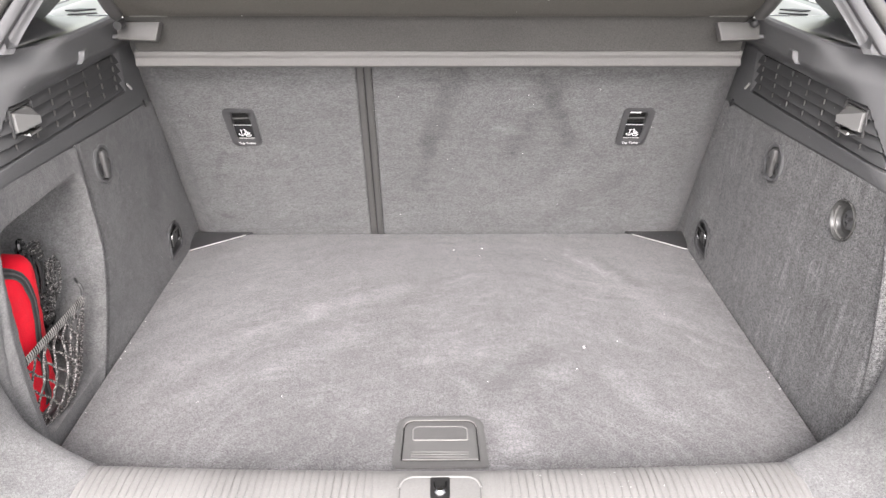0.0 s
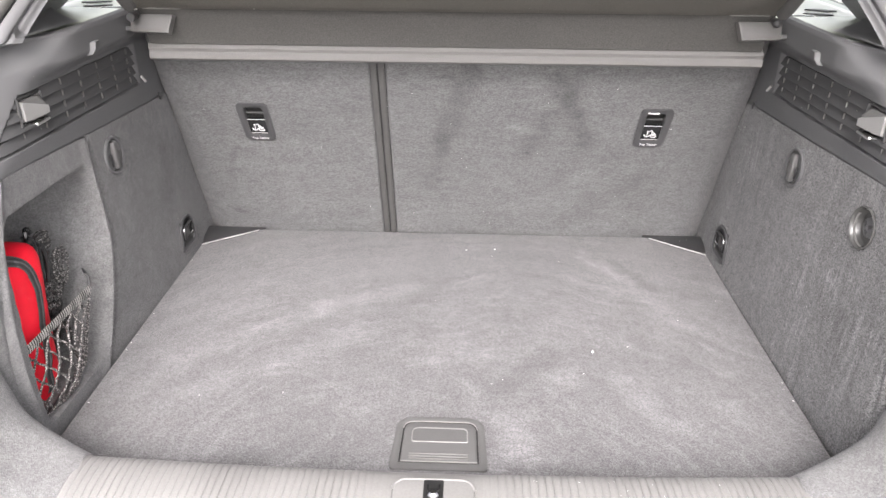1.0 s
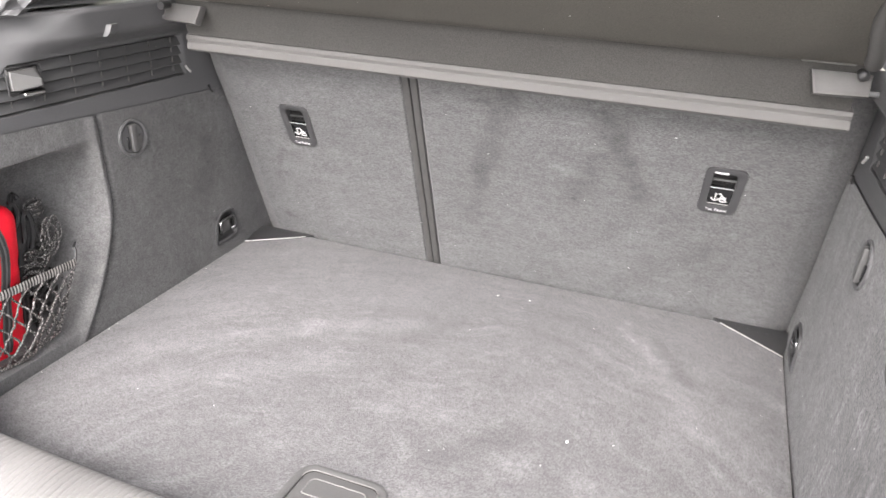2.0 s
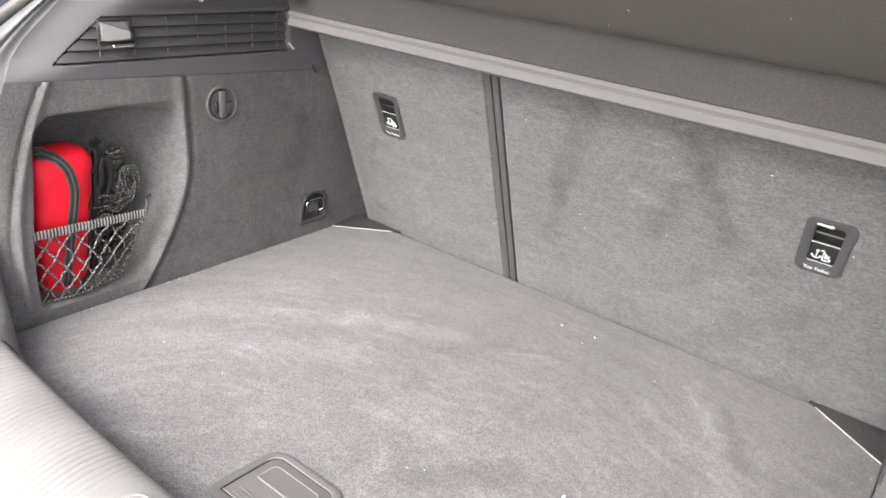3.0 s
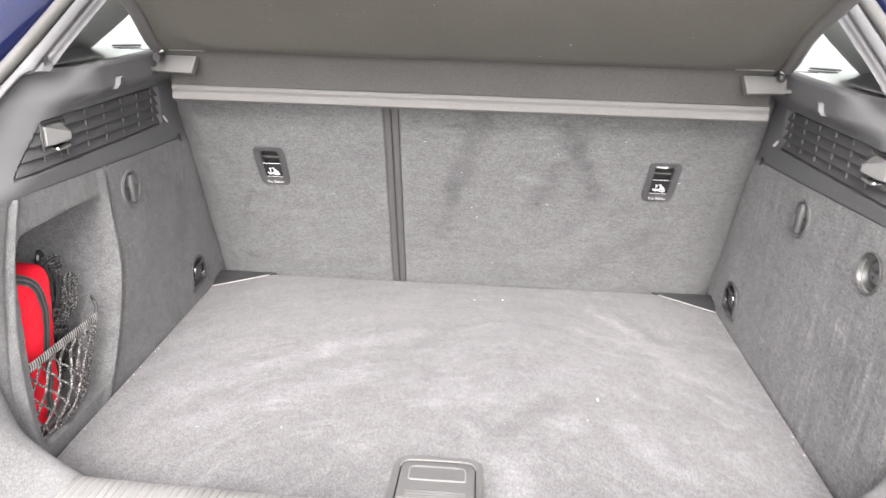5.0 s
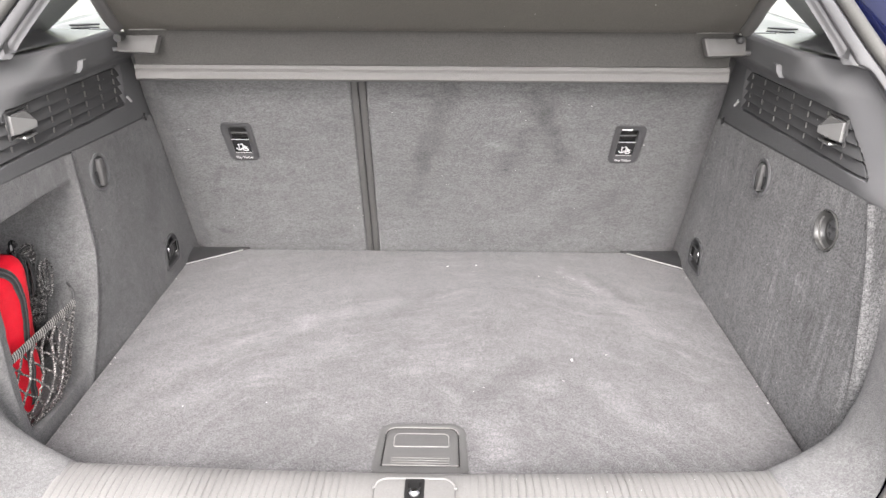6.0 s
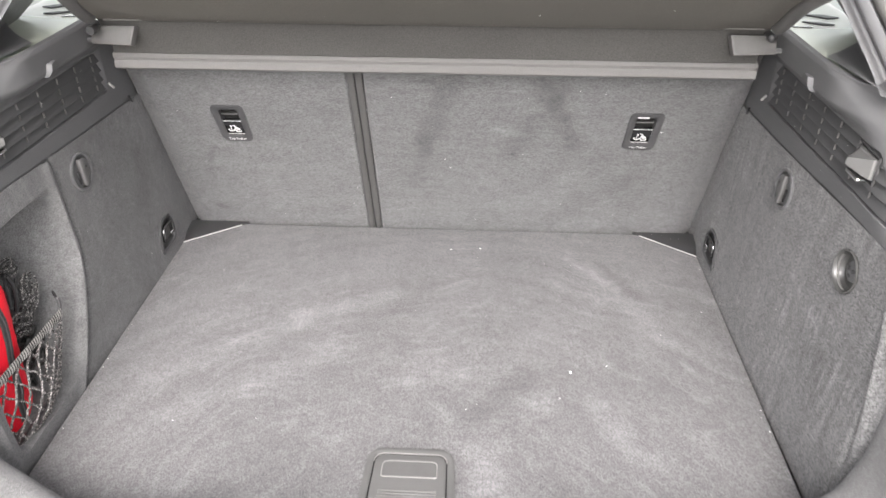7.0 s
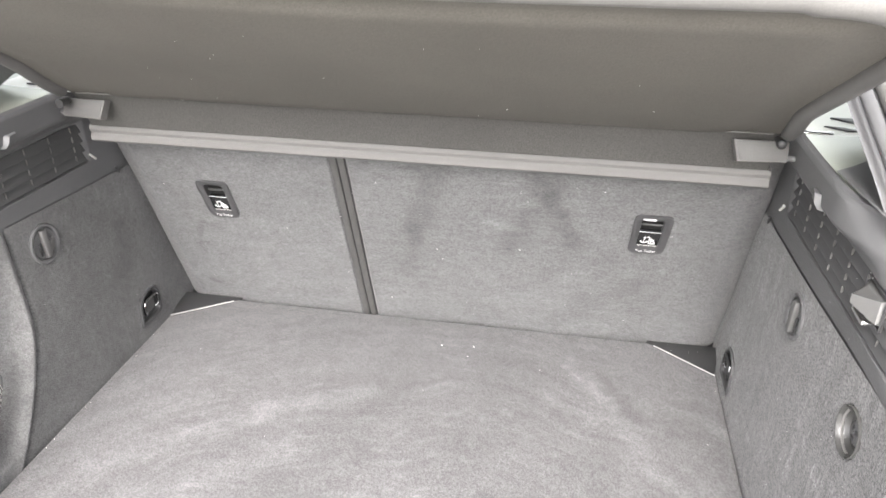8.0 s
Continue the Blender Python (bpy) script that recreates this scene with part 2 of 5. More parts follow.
M_RED = mat("red_nylon", (0.80, 0.012, 0.030), 0.5, 0.12, 1200, 0.12, 25, 0.3, spec=0.3)
M_ZIP = mat("zip_tape", (0.03, 0.03, 0.031), 0.6, 0.3, 1600, 0.1, 25, 0.4)
M_TAPE = mat("grey_tape", (0.10, 0.098, 0.095), 0.75, 0.35, 1400, 0.1, 25, 0.5)
M_DARKCORD = mat("elastic_cord", (0.035, 0.034, 0.034), 0.8, 0.6, 900, 0.1, 25, 0.6)


def speckled(name, dark, pale, scale, checks=False, cut=0.56, axis=(1, 1, 1)):
    """Braided yarn: pale threads on black, as flecks or as a woven check."""
    m = mat(name, dark, 0.8, 0.2, 900, 0.1, 25, 0.5)
    t = m.node_tree
    co = t.nodes.new("ShaderNodeTexCoord")
    n = t.nodes.new("ShaderNodeTexChecker" if checks else "ShaderNodeTexNoise")
    n.inputs["Scale"].default_value = scale
    mp = t.nodes.new("ShaderNodeMapping")
    mp.inputs["Scale"].default_value = axis
    t.links.new(co.outputs["Object"], mp.inputs["Vector"])
    t.links.new(mp.outputs[0], n.inputs["Vector"])
    s = t.nodes.new("ShaderNodeMapRange")
    s.inputs["From Min"].default_value, s.inputs["From Max"].default_value = cut - 0.05, cut + 0.05
    t.links.new(n.outputs["Fac"], s.inputs["Value"])
    x = t.nodes.new("ShaderNodeMix")
    x.data_type = "RGBA"
    for i in x.inputs:
        if i.type == "RGBA" and i.name == "A":
            i.default_value = (*dark, 1)
        elif i.type == "RGBA" and i.name == "B":
            i.default_value = (*pale, 1)
    t.links.new(s.outputs[0], x.inputs[0])
    t.links.new([o for o in x.outputs if o.type == "RGBA"][0], t.nodes["Principled BSDF"].inputs["Base Color"])
    return m


M_CORD = speckled("net_cord", (0.045, 0.043, 0.042), (0.34, 0.32, 0.31), 430)
M_GREYCORD = speckled("braided_cord", (0.035, 0.034, 0.034), (0.30, 0.29, 0.28), 520)
M_BAND = speckled("net_band", (0.03, 0.029, 0.029), (0.34, 0.33, 0.315), 420, True, 0.5, axis=(0.001, 1, 0.001))
M_BAR = speckled("woven_vinyl", (0.134, 0.131, 0.127), (0.174, 0.170, 0.164), 820, True, 0.5)
# pale green of ledge and card carries the light from the side window
M_LEDGE = mat("window_lit_ledge", (0.46, 0.49, 0.42), 0.24, 0.06, 900, 0.06, 12, spec=1.0)
M_CARD = mat("window_lit_card", (0.75, 0.76, 0.70), 0.3, 0.05, 900, 0.05, 12)
M_HANDLE = mat("handle_plastic", (0.094, 0.093, 0.092), 0.45, 0.08, 900, 0.05, 20, 0.1)
M_DIMLENS = mat("dim_lens", (0.075, 0.075, 0.074), 0.12, 0.05, 900, 0.05, 25, spec=0.7)
M_LENS = mat("lit_lens", (0.155, 0.155, 0.152), 0.25, 0.05, 900, 0.05, 25, spec=0.8)
M_FACE = mat("bracket_face", (0.088, 0.086, 0.083), 0.5, 0.10, 900, 0.08, 30, 0.15)
M_LINT = mat("lint", (0.8, 0.8, 0.78), 0.9, 0.05, 900, 0.05, 25)
M_GROUND = mat("pale_asphalt", (0.38, 0.375, 0.36), 0.9, 0.3, 120, 0.2, 0.6, 0.5)
M_LINER = mat("headliner", (0.35, 0.35, 0.34), 0.95, 0.1, 900, 0.05, 6, 0.3)
M_GLASS = bpy.data.materials.new("tinted_glass")
M_GLASS.use_nodes = True
_b = M_GLASS.node_tree.nodes["Principled BSDF"]
_b.inputs["Base Color"].default_value = (0.42, 0.47, 0.435, 1)
_b.inputs["Roughness"].default_value = 0.0
_b.inputs["Transmission Weight"].default_value = 1.0
_b.inputs["IOR"].default_value = 1.02


# ---- mesh tools ----
ORIGIN = {}


def thing(name, base, label, category, group="", kind=""):
    ob = new(name)
    ob.location = base
    ORIGIN[ob] = Vector(base)
    return tagged(ob, label, category, group, kind)


def mesh_of(name, bm, material, base, smooth=True):
    bmesh.ops.translate(bm, verts=bm.verts, vec=-Vector(base))
    bmesh.ops.recalc_face_normals(bm, faces=bm.faces)
    me = bpy.data.meshes.new(name)
    bm.to_mesh(me)
    bm.free()
    if smooth:
        me.shade_smooth()
        me.set_sharp_from_angle(angle=radians(38))
    me.materials.append(material)
    return me


def part(name, bm, material, parent, label="", smooth=True):
    """One mesh under a thing or under a part; the bmesh is in world metres."""
    base = ORIGIN[parent]
    ob = new(name, mesh_of(name, bm, material, base, smooth))
    ob.parent = parent
    ORIGIN[ob] = base
    if label:
        ob["label"] = label
    return ob


def solid(name, bm, material, label, category, kind="structure", group="", smooth=True):
    """A top-level mesh in world metres."""
    ob = new(name, mesh_of(name, bm, material, (0, 0, 0), smooth))
    ORIGIN[ob] = Vector((0, 0, 0))
    return tagged(ob, label, category, group, kind)


def box(bm, lo, hi, bevel=0.0, seg=2, m=None):
    geo = bmesh.ops.create_cube(bm, size=1)
    vs = geo["verts"]
    for v in vs:
        v.co = Vector([lo[i] + (v.co[i] + 0.5) * (hi[i] - lo[i]) for i in range(3)])
    if bevel:
        es = list({e for v in vs for e in v.link_edges})
        r = bmesh.ops.bevel(bm, geom=es, offset=bevel, segments=seg, affect="EDGES", profile=0.5)
        vs = list({v for f in r["faces"] for v in f.verts} | {v for v in vs if v.is_valid})
    if m is not None:
        bmesh.ops.transform(bm, matrix=m, verts=vs)
    return vs


def sheet(bm, rows, closed=False):
    """A grid of quads through rows of points."""
    grid = [[bm.verts.new(p) for p in row] for row in rows]
    n = len(grid[0])
    for a, b in zip(grid, grid[1:]):
        for j in range(n if closed else n - 1):
            k = (j + 1) % n
            bm.faces.new((a[j], a[k], b[k], b[j]))
    return grid


def smooth_path(pts, steps=6):
    """Catmull-Rom through the points."""
    P = [Vector(p) for p in pts]
    P = [2 * P[0] - P[1]] + P + [2 * P[-1] - P[-2]]
    out = []
    for i in range(1, len(P) - 2):
        for k in range(steps):
            t = k / steps
            a, b, c, d = P[i - 1:i + 3]
            out.append(0.5 * ((2 * b) + (c - a) * t + (2 * a - 5 * b + 4 * c - d) * t * t + (3 * b - a - 3 * c + d) * t ** 3))
    out.append(P[-2])
    return out


def tube(bm, pts, r, n=8, flat=1.0, up=None):
    """A tube along points; flat squashes it along its second axis."""
    P = [Vector(p) for p in pts]
    rings = []
    side = None
    for i, p in enumerate(P):
        d = (P[min(i + 1, len(P) - 1)] - P[max(i - 1, 0)]).normalized()
        if side is None:
            ref = Vector(up) if up else (Vector((0, 0, 1)) if abs(d.z) < 0.9 else Vector((1, 0, 0)))
            side = d.cross(ref).normalized()
        side = (side - d * side.dot(d)).normalized()
        oth = d.cross(side)
        rings.append([p + r * (math.cos(a) * side + flat * math.sin(a) * oth) for a in (2 * math.pi * k / n for k in range(n))])
    g = sheet(bm, rings, closed=True)
    bm.faces.new(g[0][::-1])
    bm.faces.new(g[-1])


def prism(bm, outline, thick, m=None, bevel=0.0):
    """An outline in x, y pushed down by thick along z, then set by m."""
    top = [bm.verts.new((x, y, 0)) for x, y in outline]
    f = bm.faces.new(top)
    ext = bmesh.ops.extrude_face_region(bm, geom=[f])
    low = [v for v in ext["geom"] if isinstance(v, bmesh.types.BMVert)]
    for v in low:
        v.co.z -= thick
    vs = top + low
    if bevel:
        es = [e for e in f.edges] if f.is_valid else []
        if not es:
            es = [e for e in {e for v in top for e in v.link_edges} if all(abs(v.co.z) < 1e-9 for v in e.verts)]
        r = bmesh.ops.bevel(bm, geom=es, offset=bevel, segments=2, affect="EDGES", profile=0.5)
        vs = list({v for v in vs if v.is_valid} | {v for g in r["faces"] for v in g.verts})
    if m is not None:
        bmesh.ops.transform(bm, matrix=m, verts=vs)
    return vs


def rounded(w, h, r, n=5, cx=0.0, cy=0.0):
    """A rounded rectangle's outline; r: one radius or four, from lower left round."""
    rs = [r] * 4 if not isinstance(r, (list, tuple)) else r
    out = []
    for (sx, sy, a0), q in zip(((-1, -1, 180), (1, -1, 270), (1, 1, 0), (-1, 1, 90)), rs):
        for k in range(n + 1):
            a = radians(a0 + 90 * k / n)
            out.append((cx + sx * (w / 2 - q) + q * math.cos(a), cy + sy * (h / 2 - q) + q * math.sin(a)))
    return out


def lathe(bm, prof, n=32, m=None, sx=1.0):
    """A profile of (radius, height) turned round z."""
    rows = [[Vector((r * sx * math.cos(2 * math.pi * k / n), r * math.sin(2 * math.pi * k / n), z)) for k in range(n)] for r, z in prof]
    if m is not None:
        rows = [[m @ p for p in row] for row in rows]
    g = sheet(bm, rows, closed=True)
    bm.faces.new(g[-1])


def frame_of(bm, outer, inner, z_out, z_in, m):
    """A ring between two outlines with the same count of points, with a lip round it."""
    rows = [[m @ Vector((x, y, -0.006)) for x, y in outer], [m @ Vector((x, y, z_out)) for x, y in outer],
            [m @ Vector((x * 0.5 + u * 0.5, y * 0.5 + v * 0.5, z_out + 0.001)) for (x, y), (u, v) in zip(outer, inner)],
            [m @ Vector((x, y, z_in)) for x, y in inner], [m @ Vector((x, y, z_in - 0.012)) for x, y in inner]]
    return sheet(bm, rows, closed=True)


def sstep(a, b, x):
    t = min(1.0, max(0.0, (x - a) / (b - a)))
    return t * t * (3 - 2 * t)


def basis(o, ux, uy):
    """A pose from an origin and two directions."""
    a, b = Vector(ux).normalized(), Vector(uy)
    b = (b - a * a.dot(b)).normalized()
    m = Matrix((a, b, a.cross(b))).transposed().to_4x4()
    m.translation = Vector(o)
    return m


def text_bm(body, size, m, bold=0.0):
    cu = bpy.data.curves.new("text", "FONT")
    cu.body, cu.size, cu.align_x, cu.extrude = body, size, "CENTER", 0.0001
    cu.resolution_u = 2
    cu.offset = bold
    ob = new("text", cu)
    me = ob.to_mesh()
    bm = bmesh.new()
    bm.from_mesh(me)
    ob.to_mesh_clear()
    bpy.data.objects.remove(ob)
    bpy.data.curves.remove(cu)
    bmesh.ops.transform(bm, matrix=m, verts=bm.verts)
    return bm


# ---- the setting: ground, car shell ----
bm = bmesh.new()
sheet(bm, [[(x, y, -0.66) for x in (-300, -20, 0, 20, 300)] for y in (-300, -20, 0, 20, 300)])
solid("ground", bm, M_GROUND, "pale worn asphalt of the parking place round the car", "ground")

# hatch opening, one side, from the sill up: where the lining ends, the rim's crest, and the lip that carries the seal
START = [(0.394, -0.710, -0.008), (0.440, -0.705, -0.008), (0.497, -0.690, -0.006), (0.521, -0.690, 0.050), (0.523, -0.688, 0.120), (0.523, -0.683, 0.200),
         (0.521, -0.668, 0.280), (0.518, -0.643, 0.335), (0.520, -0.602, 0.385), (0.522, -0.548, 0.435), (0.514, -0.490, 0.470),
         (0.507, -0.447, 0.500), (0.479, -0.290, 0.600), (0.452, -0.140, 0.700), (0.425, -0.010, 0.785)]
CREST = [(0.400, -0.750, 0.060), (0.455, -0.718, 0.063), (0.490, -0.705, 0.084), (0.504, -0.700, 0.112), (0.514, -0.700, 0.150), (0.520, -0.695, 0.215),
         (0.523, -0.680, 0.285), (0.528, -0.655, 0.338), (0.535, -0.615, 0.388), (0.534, -0.560, 0.437), (0.522, -0.500, 0.471),
         (0.513, -0.455, 0.502), (0.486, -0.310, 0.600), (0.457, -0.165, 0.700), (0.431, -0.035, 0.785)]
LIP = [(0.395, -0.850, 0.040), (0.455, -0.825, 0.048), (0.490, -0.800, 0.070), (0.505, -0.785, 0.100), (0.512, -0.770, 0.140), (0.526, -0.755, 0.215),
       (0.545, -0.725, 0.285), (0.564, -0.688, 0.345), (0.572, -0.618, 0.395), (0.557, -0.560, 0.440), (0.541, -0.515, 0.475),
       (0.527, -0.478, 0.505), (0.496, -0.345, 0.600), (0.465, -0.205, 0.700), (0.440, -0.080, 0.785)]
K_CARPET = 7          # up to this point the rim is carpet, above it plastic


def side(s, pts):
    return [Vector((s * p[0], p[1], p[2])) for p in pts]


def lining_end(z):
    a = [(p[2], p[1]) for p in START[3:]]
    if z <= a[0][0]:
        return a[0][1]
    for (z0, y0), (z1, y1) in zip(a, a[1:]):
        if z <= z1:
            return y0 + (y1 - y0) * (z - z0) / (z1 - z0)
    return a[-1][1]


def wall_x(y, z):
    """How far out the carpet of a side wall stands."""
    x = 0.498 + 0.055 * z
    x += 0.006 * sstep(-0.25, -0.62, y) + 0.009 * sstep(-0.10, 0.01, y)
    return x + (0.521 - x) * sstep(-0.655, -0.690, y) * sstep(0.0, 0.06, z)


def upper_x(y, z):
    """How far out the plastic upper trim stands."""
    x = wall_x(y, min(z, 0.33)) + 0.002
    x -= 0.026 * sstep(0.410, 0.438, z) * sstep(-0.52, -0.40, y)
    return x + (0.521 - x) * sstep(-0.42, -0.60, y) + 0.008 * sstep(-0.47, -0.63, y) * sstep(0.335, 0.38, z) + 0.020 * sstep(0.095, -0.004, y - lining_end(z)) ** 1.3 * sstep(0.325, 0.36, z)


def carpet_top(y):
    return 0.300 + 0.052 * -y


def seam_fore(z):
    return -0.385 - 0.095 * max(0.0, 1 - z / 0.19) ** 1.6


def seam_aft(z):
    return -0.669 + 0.067 * (max(0.0, z - 0.08) / 0.247) ** 2


def recess(y, z):
    """Depth of the open storage pocket in the side wall."""
    fore = seam_fore(z) - 0.018
    edge = -0.639 + 0.022 * sstep(0.05, 0.28, z)
    a = sstep(edge - 0.006, edge + 0.012, y)
    f = sstep(fore + 0.004, fore - 0.088, y) ** 0.55
    top = 0.280 - 0.022 * sstep(-0.590, -0.630, y)
    return 0.106 * a * f * sstep(top + 0.008, top - 0.018, z) * sstep(0.012, 0.035, z)


def holes(y, z, pocket):
    """Cut-outs of the wall behind its fittings."""
    d = 0.008 * sstep(0.0265, 0.0235, math.hypot(y + 0.3265, z - 0.2705))
    d = max(d, 0.022 * sstep(0.027, 0.0235, abs(y + 0.132)) * sstep(0.0245, 0.021, abs(z - 0.052)))
    if not pocket:
        d = max(d, 0.022 * sstep(0.0265, 0.023, math.hypot(y + 0.533, z - 0.2675)))
    return d


def side_wall(name, s, pocket):
    bm = bmesh.new()
    rows = []
    ny, nz = 240, 100
    for j in range(nz + 1):
        row = []
        for i in range(ny + 1):
            v = j / nz
            y = 0.02 - 0.69 * i / ny
            z = -0.012 + v * (carpet_top(y) + 0.012)
            y = 0.02 + (lining_end(z) - 0.001 - 0.02) * i / ny
            z = -0.012 + v * (carpet_top(y) + 0.012)
            x = wall_x(y, z) + holes(y, z, pocket)
            if pocket:
                x += recess(y, z)
                q = y - seam_fore(z)
                x += 0.005 * math.exp(-(q / 0.0042) ** 2) - 0.004 * math.exp(-((q + 0.013) / 0.009) ** 2)
            q = y - seam_aft(z)
            fade = sstep(-0.01, 0.03, z)
            x += fade * ((0.003 if pocket else 0.0015) * math.exp(-(q / 0.0035) ** 2) - 0.0042 * math.exp(-((q - 0.009 if pocket else q + 0.006) / 0.006) ** 2))
            row.append((s * x, y, z))
        rows.append(row)
    sheet(bm, rows)
    word = "with an open storage pocket" if pocket else "with brushed nap and a rounded rear edge"
    ob = solid(name, bm, M_WALL_B if pocket else M_WALL, "charcoal carpeted boot side wall " + word, "wall")
    if pocket:              # the access panel ahead of the seam takes a darker carpet colour
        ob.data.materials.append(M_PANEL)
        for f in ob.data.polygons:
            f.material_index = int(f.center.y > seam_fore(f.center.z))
    return ob


side_wall("wall_left", -1, True)
side_wall("wall_right", 1, False)


def rim(s, name):
    """Carpet jamb and plastic pillar cover along the hatch opening, the rubber seal and the painted body outside it."""
    cs, ca, cb = side(s, START), side(s, CREST), side(s, LIP)
    cut = K_CARPET
    for lo, hi, material, nm, lab in ((0, cut, M_WALL_B, "jamb_", "charcoal carpet wrapped round the boot opening's corner"),
                                      (cut, len(CREST) - 1, M_TRIM, "pillar_", "dark grained plastic cover of the rear pillar")):
        z, a, b = [smooth_path(c, 6)[lo * 6:hi * 6 + 1] for c in (cs, ca, cb)]
        rows = []
        for o, p, q in zip(z, a, b):
            if 0.05 < o.z < 0.469:
                o = Vector((s * (0.0008 + (upper_x(o.y, o.z) if o.z > carpet_top(o.y) else wall_x(o.y, o.z))), o.y + 0.005, o.z))
            soft = sstep(0.14, 0.28, o.z)
            sharp = smooth_path([o, p, q], 8)
            c1, c2 = o + Vector((s * 0.009, -0.45 * (o - p).length, 0)), p.lerp(q, 0.35) + Vector((-s * 0.008, -0.006, 0))
            curve = [o * (1 - u) ** 3 + c1 * 3 * u * (1 - u) ** 2 + c2 * 3 * u * u * (1 - u) + q * u ** 3 for u in [k / 16 for k in range(17)]]
            line = [x.lerp(y, soft) for x, y in zip(sharp, curve)]
            if lo:
                line = [v + Vector((s * 0.0035, 0.002, 0)) * math.exp(-((k - 8.5) / 1.3) ** 2) for k, v in enumerate(line)]
            rows.append(line + [q + Vector((s * 0.01, 0.014, 0))])
        bm = bmesh.new()
        sheet(bm, rows)
        solid(nm + name, bm, material, lab, "trim")
    b = smooth_path(cb, 6)
    bm = bmesh.new()
    tube(bm, [p + Vector((s * 0.011, -0.004, 0.002)) for p in b[9:]], 0.0085, 10)
    solid("seal_" + name, bm, M_RUBBER, "grey rubber weather seal along the hatch opening", "seal")
    bm = bmesh.new()
    rows = []
    for p in b[6:]:
        h = sstep(0.28, 0.46, p.z)
        w = 1 - 0.62 * sstep(0.60, 0.68, p.z)
        rows.append([p + Vector((s * 0.018, 0.02, 0)), p + Vector((s * 0.028, -0.004, 0.004)), p + Vector((s * 0.036, -0.016, 0.006)), p + Vector((s * 0.052 * (0.5 + 0.5 * w), -0.018, 0.012 * h)),
                     p + Vector((s * 0.088 * w, -0.004, 0.016 * h - 0.02 * (1 - h))), p + Vector((s * 0.132 * w, 0.02, 0.030 * h - 0.05 * (1 - h))), p + Vector((s * 0.168 * w, 0.045, 0.045 * h - 0.12 * (1 - h))), p + Vector((s * 0.225 * w, 0.075, 0.056 * h - 0.16 * (1 - h))), p + Vector((s * 0.30 * w, 0.11, 0.045 * h - 0.2 * (1 - h)))])
    sheet(bm, rows)
    rows = []
    for y in np.linspace(-0.72, 1.62, 16):
        rows.append([(s * 0.655, y, 0.455), (s * 0.70, y, 0.44), (s * 0.745, y - 0.005, 0.39), (s * 0.78, y - 0.01, 0.25), (s * 0.80, y - 0.01, 0.0), (s * 0.80, y, -0.35)])
    sheet(bm, rows)
    solid("body_panel_" + name, bm, M_BLUE, "glossy dark blue painted rear quarter of the car", "car body")


rim(-1, "left")
rim(1, "right")

# sill with flutes running fore and aft
bm = bmesh.new()
rows = []
PROFILE = [(-0.7385, -0.012), (-0.7390, 0.010), (-0.7395, 0.034), (-0.7415, 0.0445), (-0.7465, 0.0515), (-0.757, 0.0565), (-0.775, 0.0590), (-0.80, 0.058), (-0.83, 0.051), (-0.86, 0.040), (-0.88, 0.0), (-0.885, -0.12)]
prof = smooth_path([(0, y, z) for y, z in PROFILE], 3)
nx = 1500
for i in range(nx + 1):
    x = -0.405 + 0.81 * i / nx
    g = abs(math.sin(math.pi * x / 0.0086)) ** 0.45 * 0.0021 * (0.10 + 0.90 * sstep(0.055, 0.085, abs(x + 0.004)))
    bow = (-0.004 + 0.011 * (x / 0.4) ** 2)
    rows.append([(x, p.y + bow * sstep(-0.84, -0.76, p.y) - 0.6 * g * sstep(-0.756, -0.741, p.y), p.z + g * sstep(-0.740, -0.748, p.y)) for p in prof])
sheet(bm, rows)
sill = solid("sill", bm, M_SILL, "pale grey fluted plastic loading sill of the boot", "sill")

bm = bmesh.new()
tube(bm, [(x, -0.838 + 0.010 * (x / 0.4) ** 2, 0.0455) for x in np.linspace(-0.41, 0.41, 30)], 0.0035, 8)
part("joint_strip", bm, M_RUBBER, sill, "dark rubber joint along the sill's outer edge")

# cargo floor board, its rear corners cut for the corner plates
bm = bmesh.new()
outline = [(-0.4938, -0.62), (-0.4955, -0.742), (0.4955, -0.742), (0.4938, -0.62), (0.4962, -0.089), (0.391, -0.010), (-0.391, -0.010), (-0.4962, -0.089)]
prism(bm, outline, 0.02, bevel=0.003)
floor = solid("floor", bm, M_FLOOR, "grey carpeted cargo floor board with brushed swirls", "floor")
bm = bmesh.new()
sheet(bm, [[(x, y, -0.026) for x in (-0.6, 0.6)] for y in (-0.86, 0.05)])
solid("boot_well", bm, M_BLACK, "dark underside below the cargo floor board", "floor")


# upper side trim with grille
def grille_top(y):
    return 0.409 - 0.85 * max(0.0, -0.508 - y)


def in_grille(y, z):
    lo = sstep(0.3455, 0.3490, z + 0.012 * (y + 0.4))
    return lo * sstep(grille_top(y) + 0.0015, grille_top(y) - 0.002, z) * sstep(-0.178, -0.197, y)


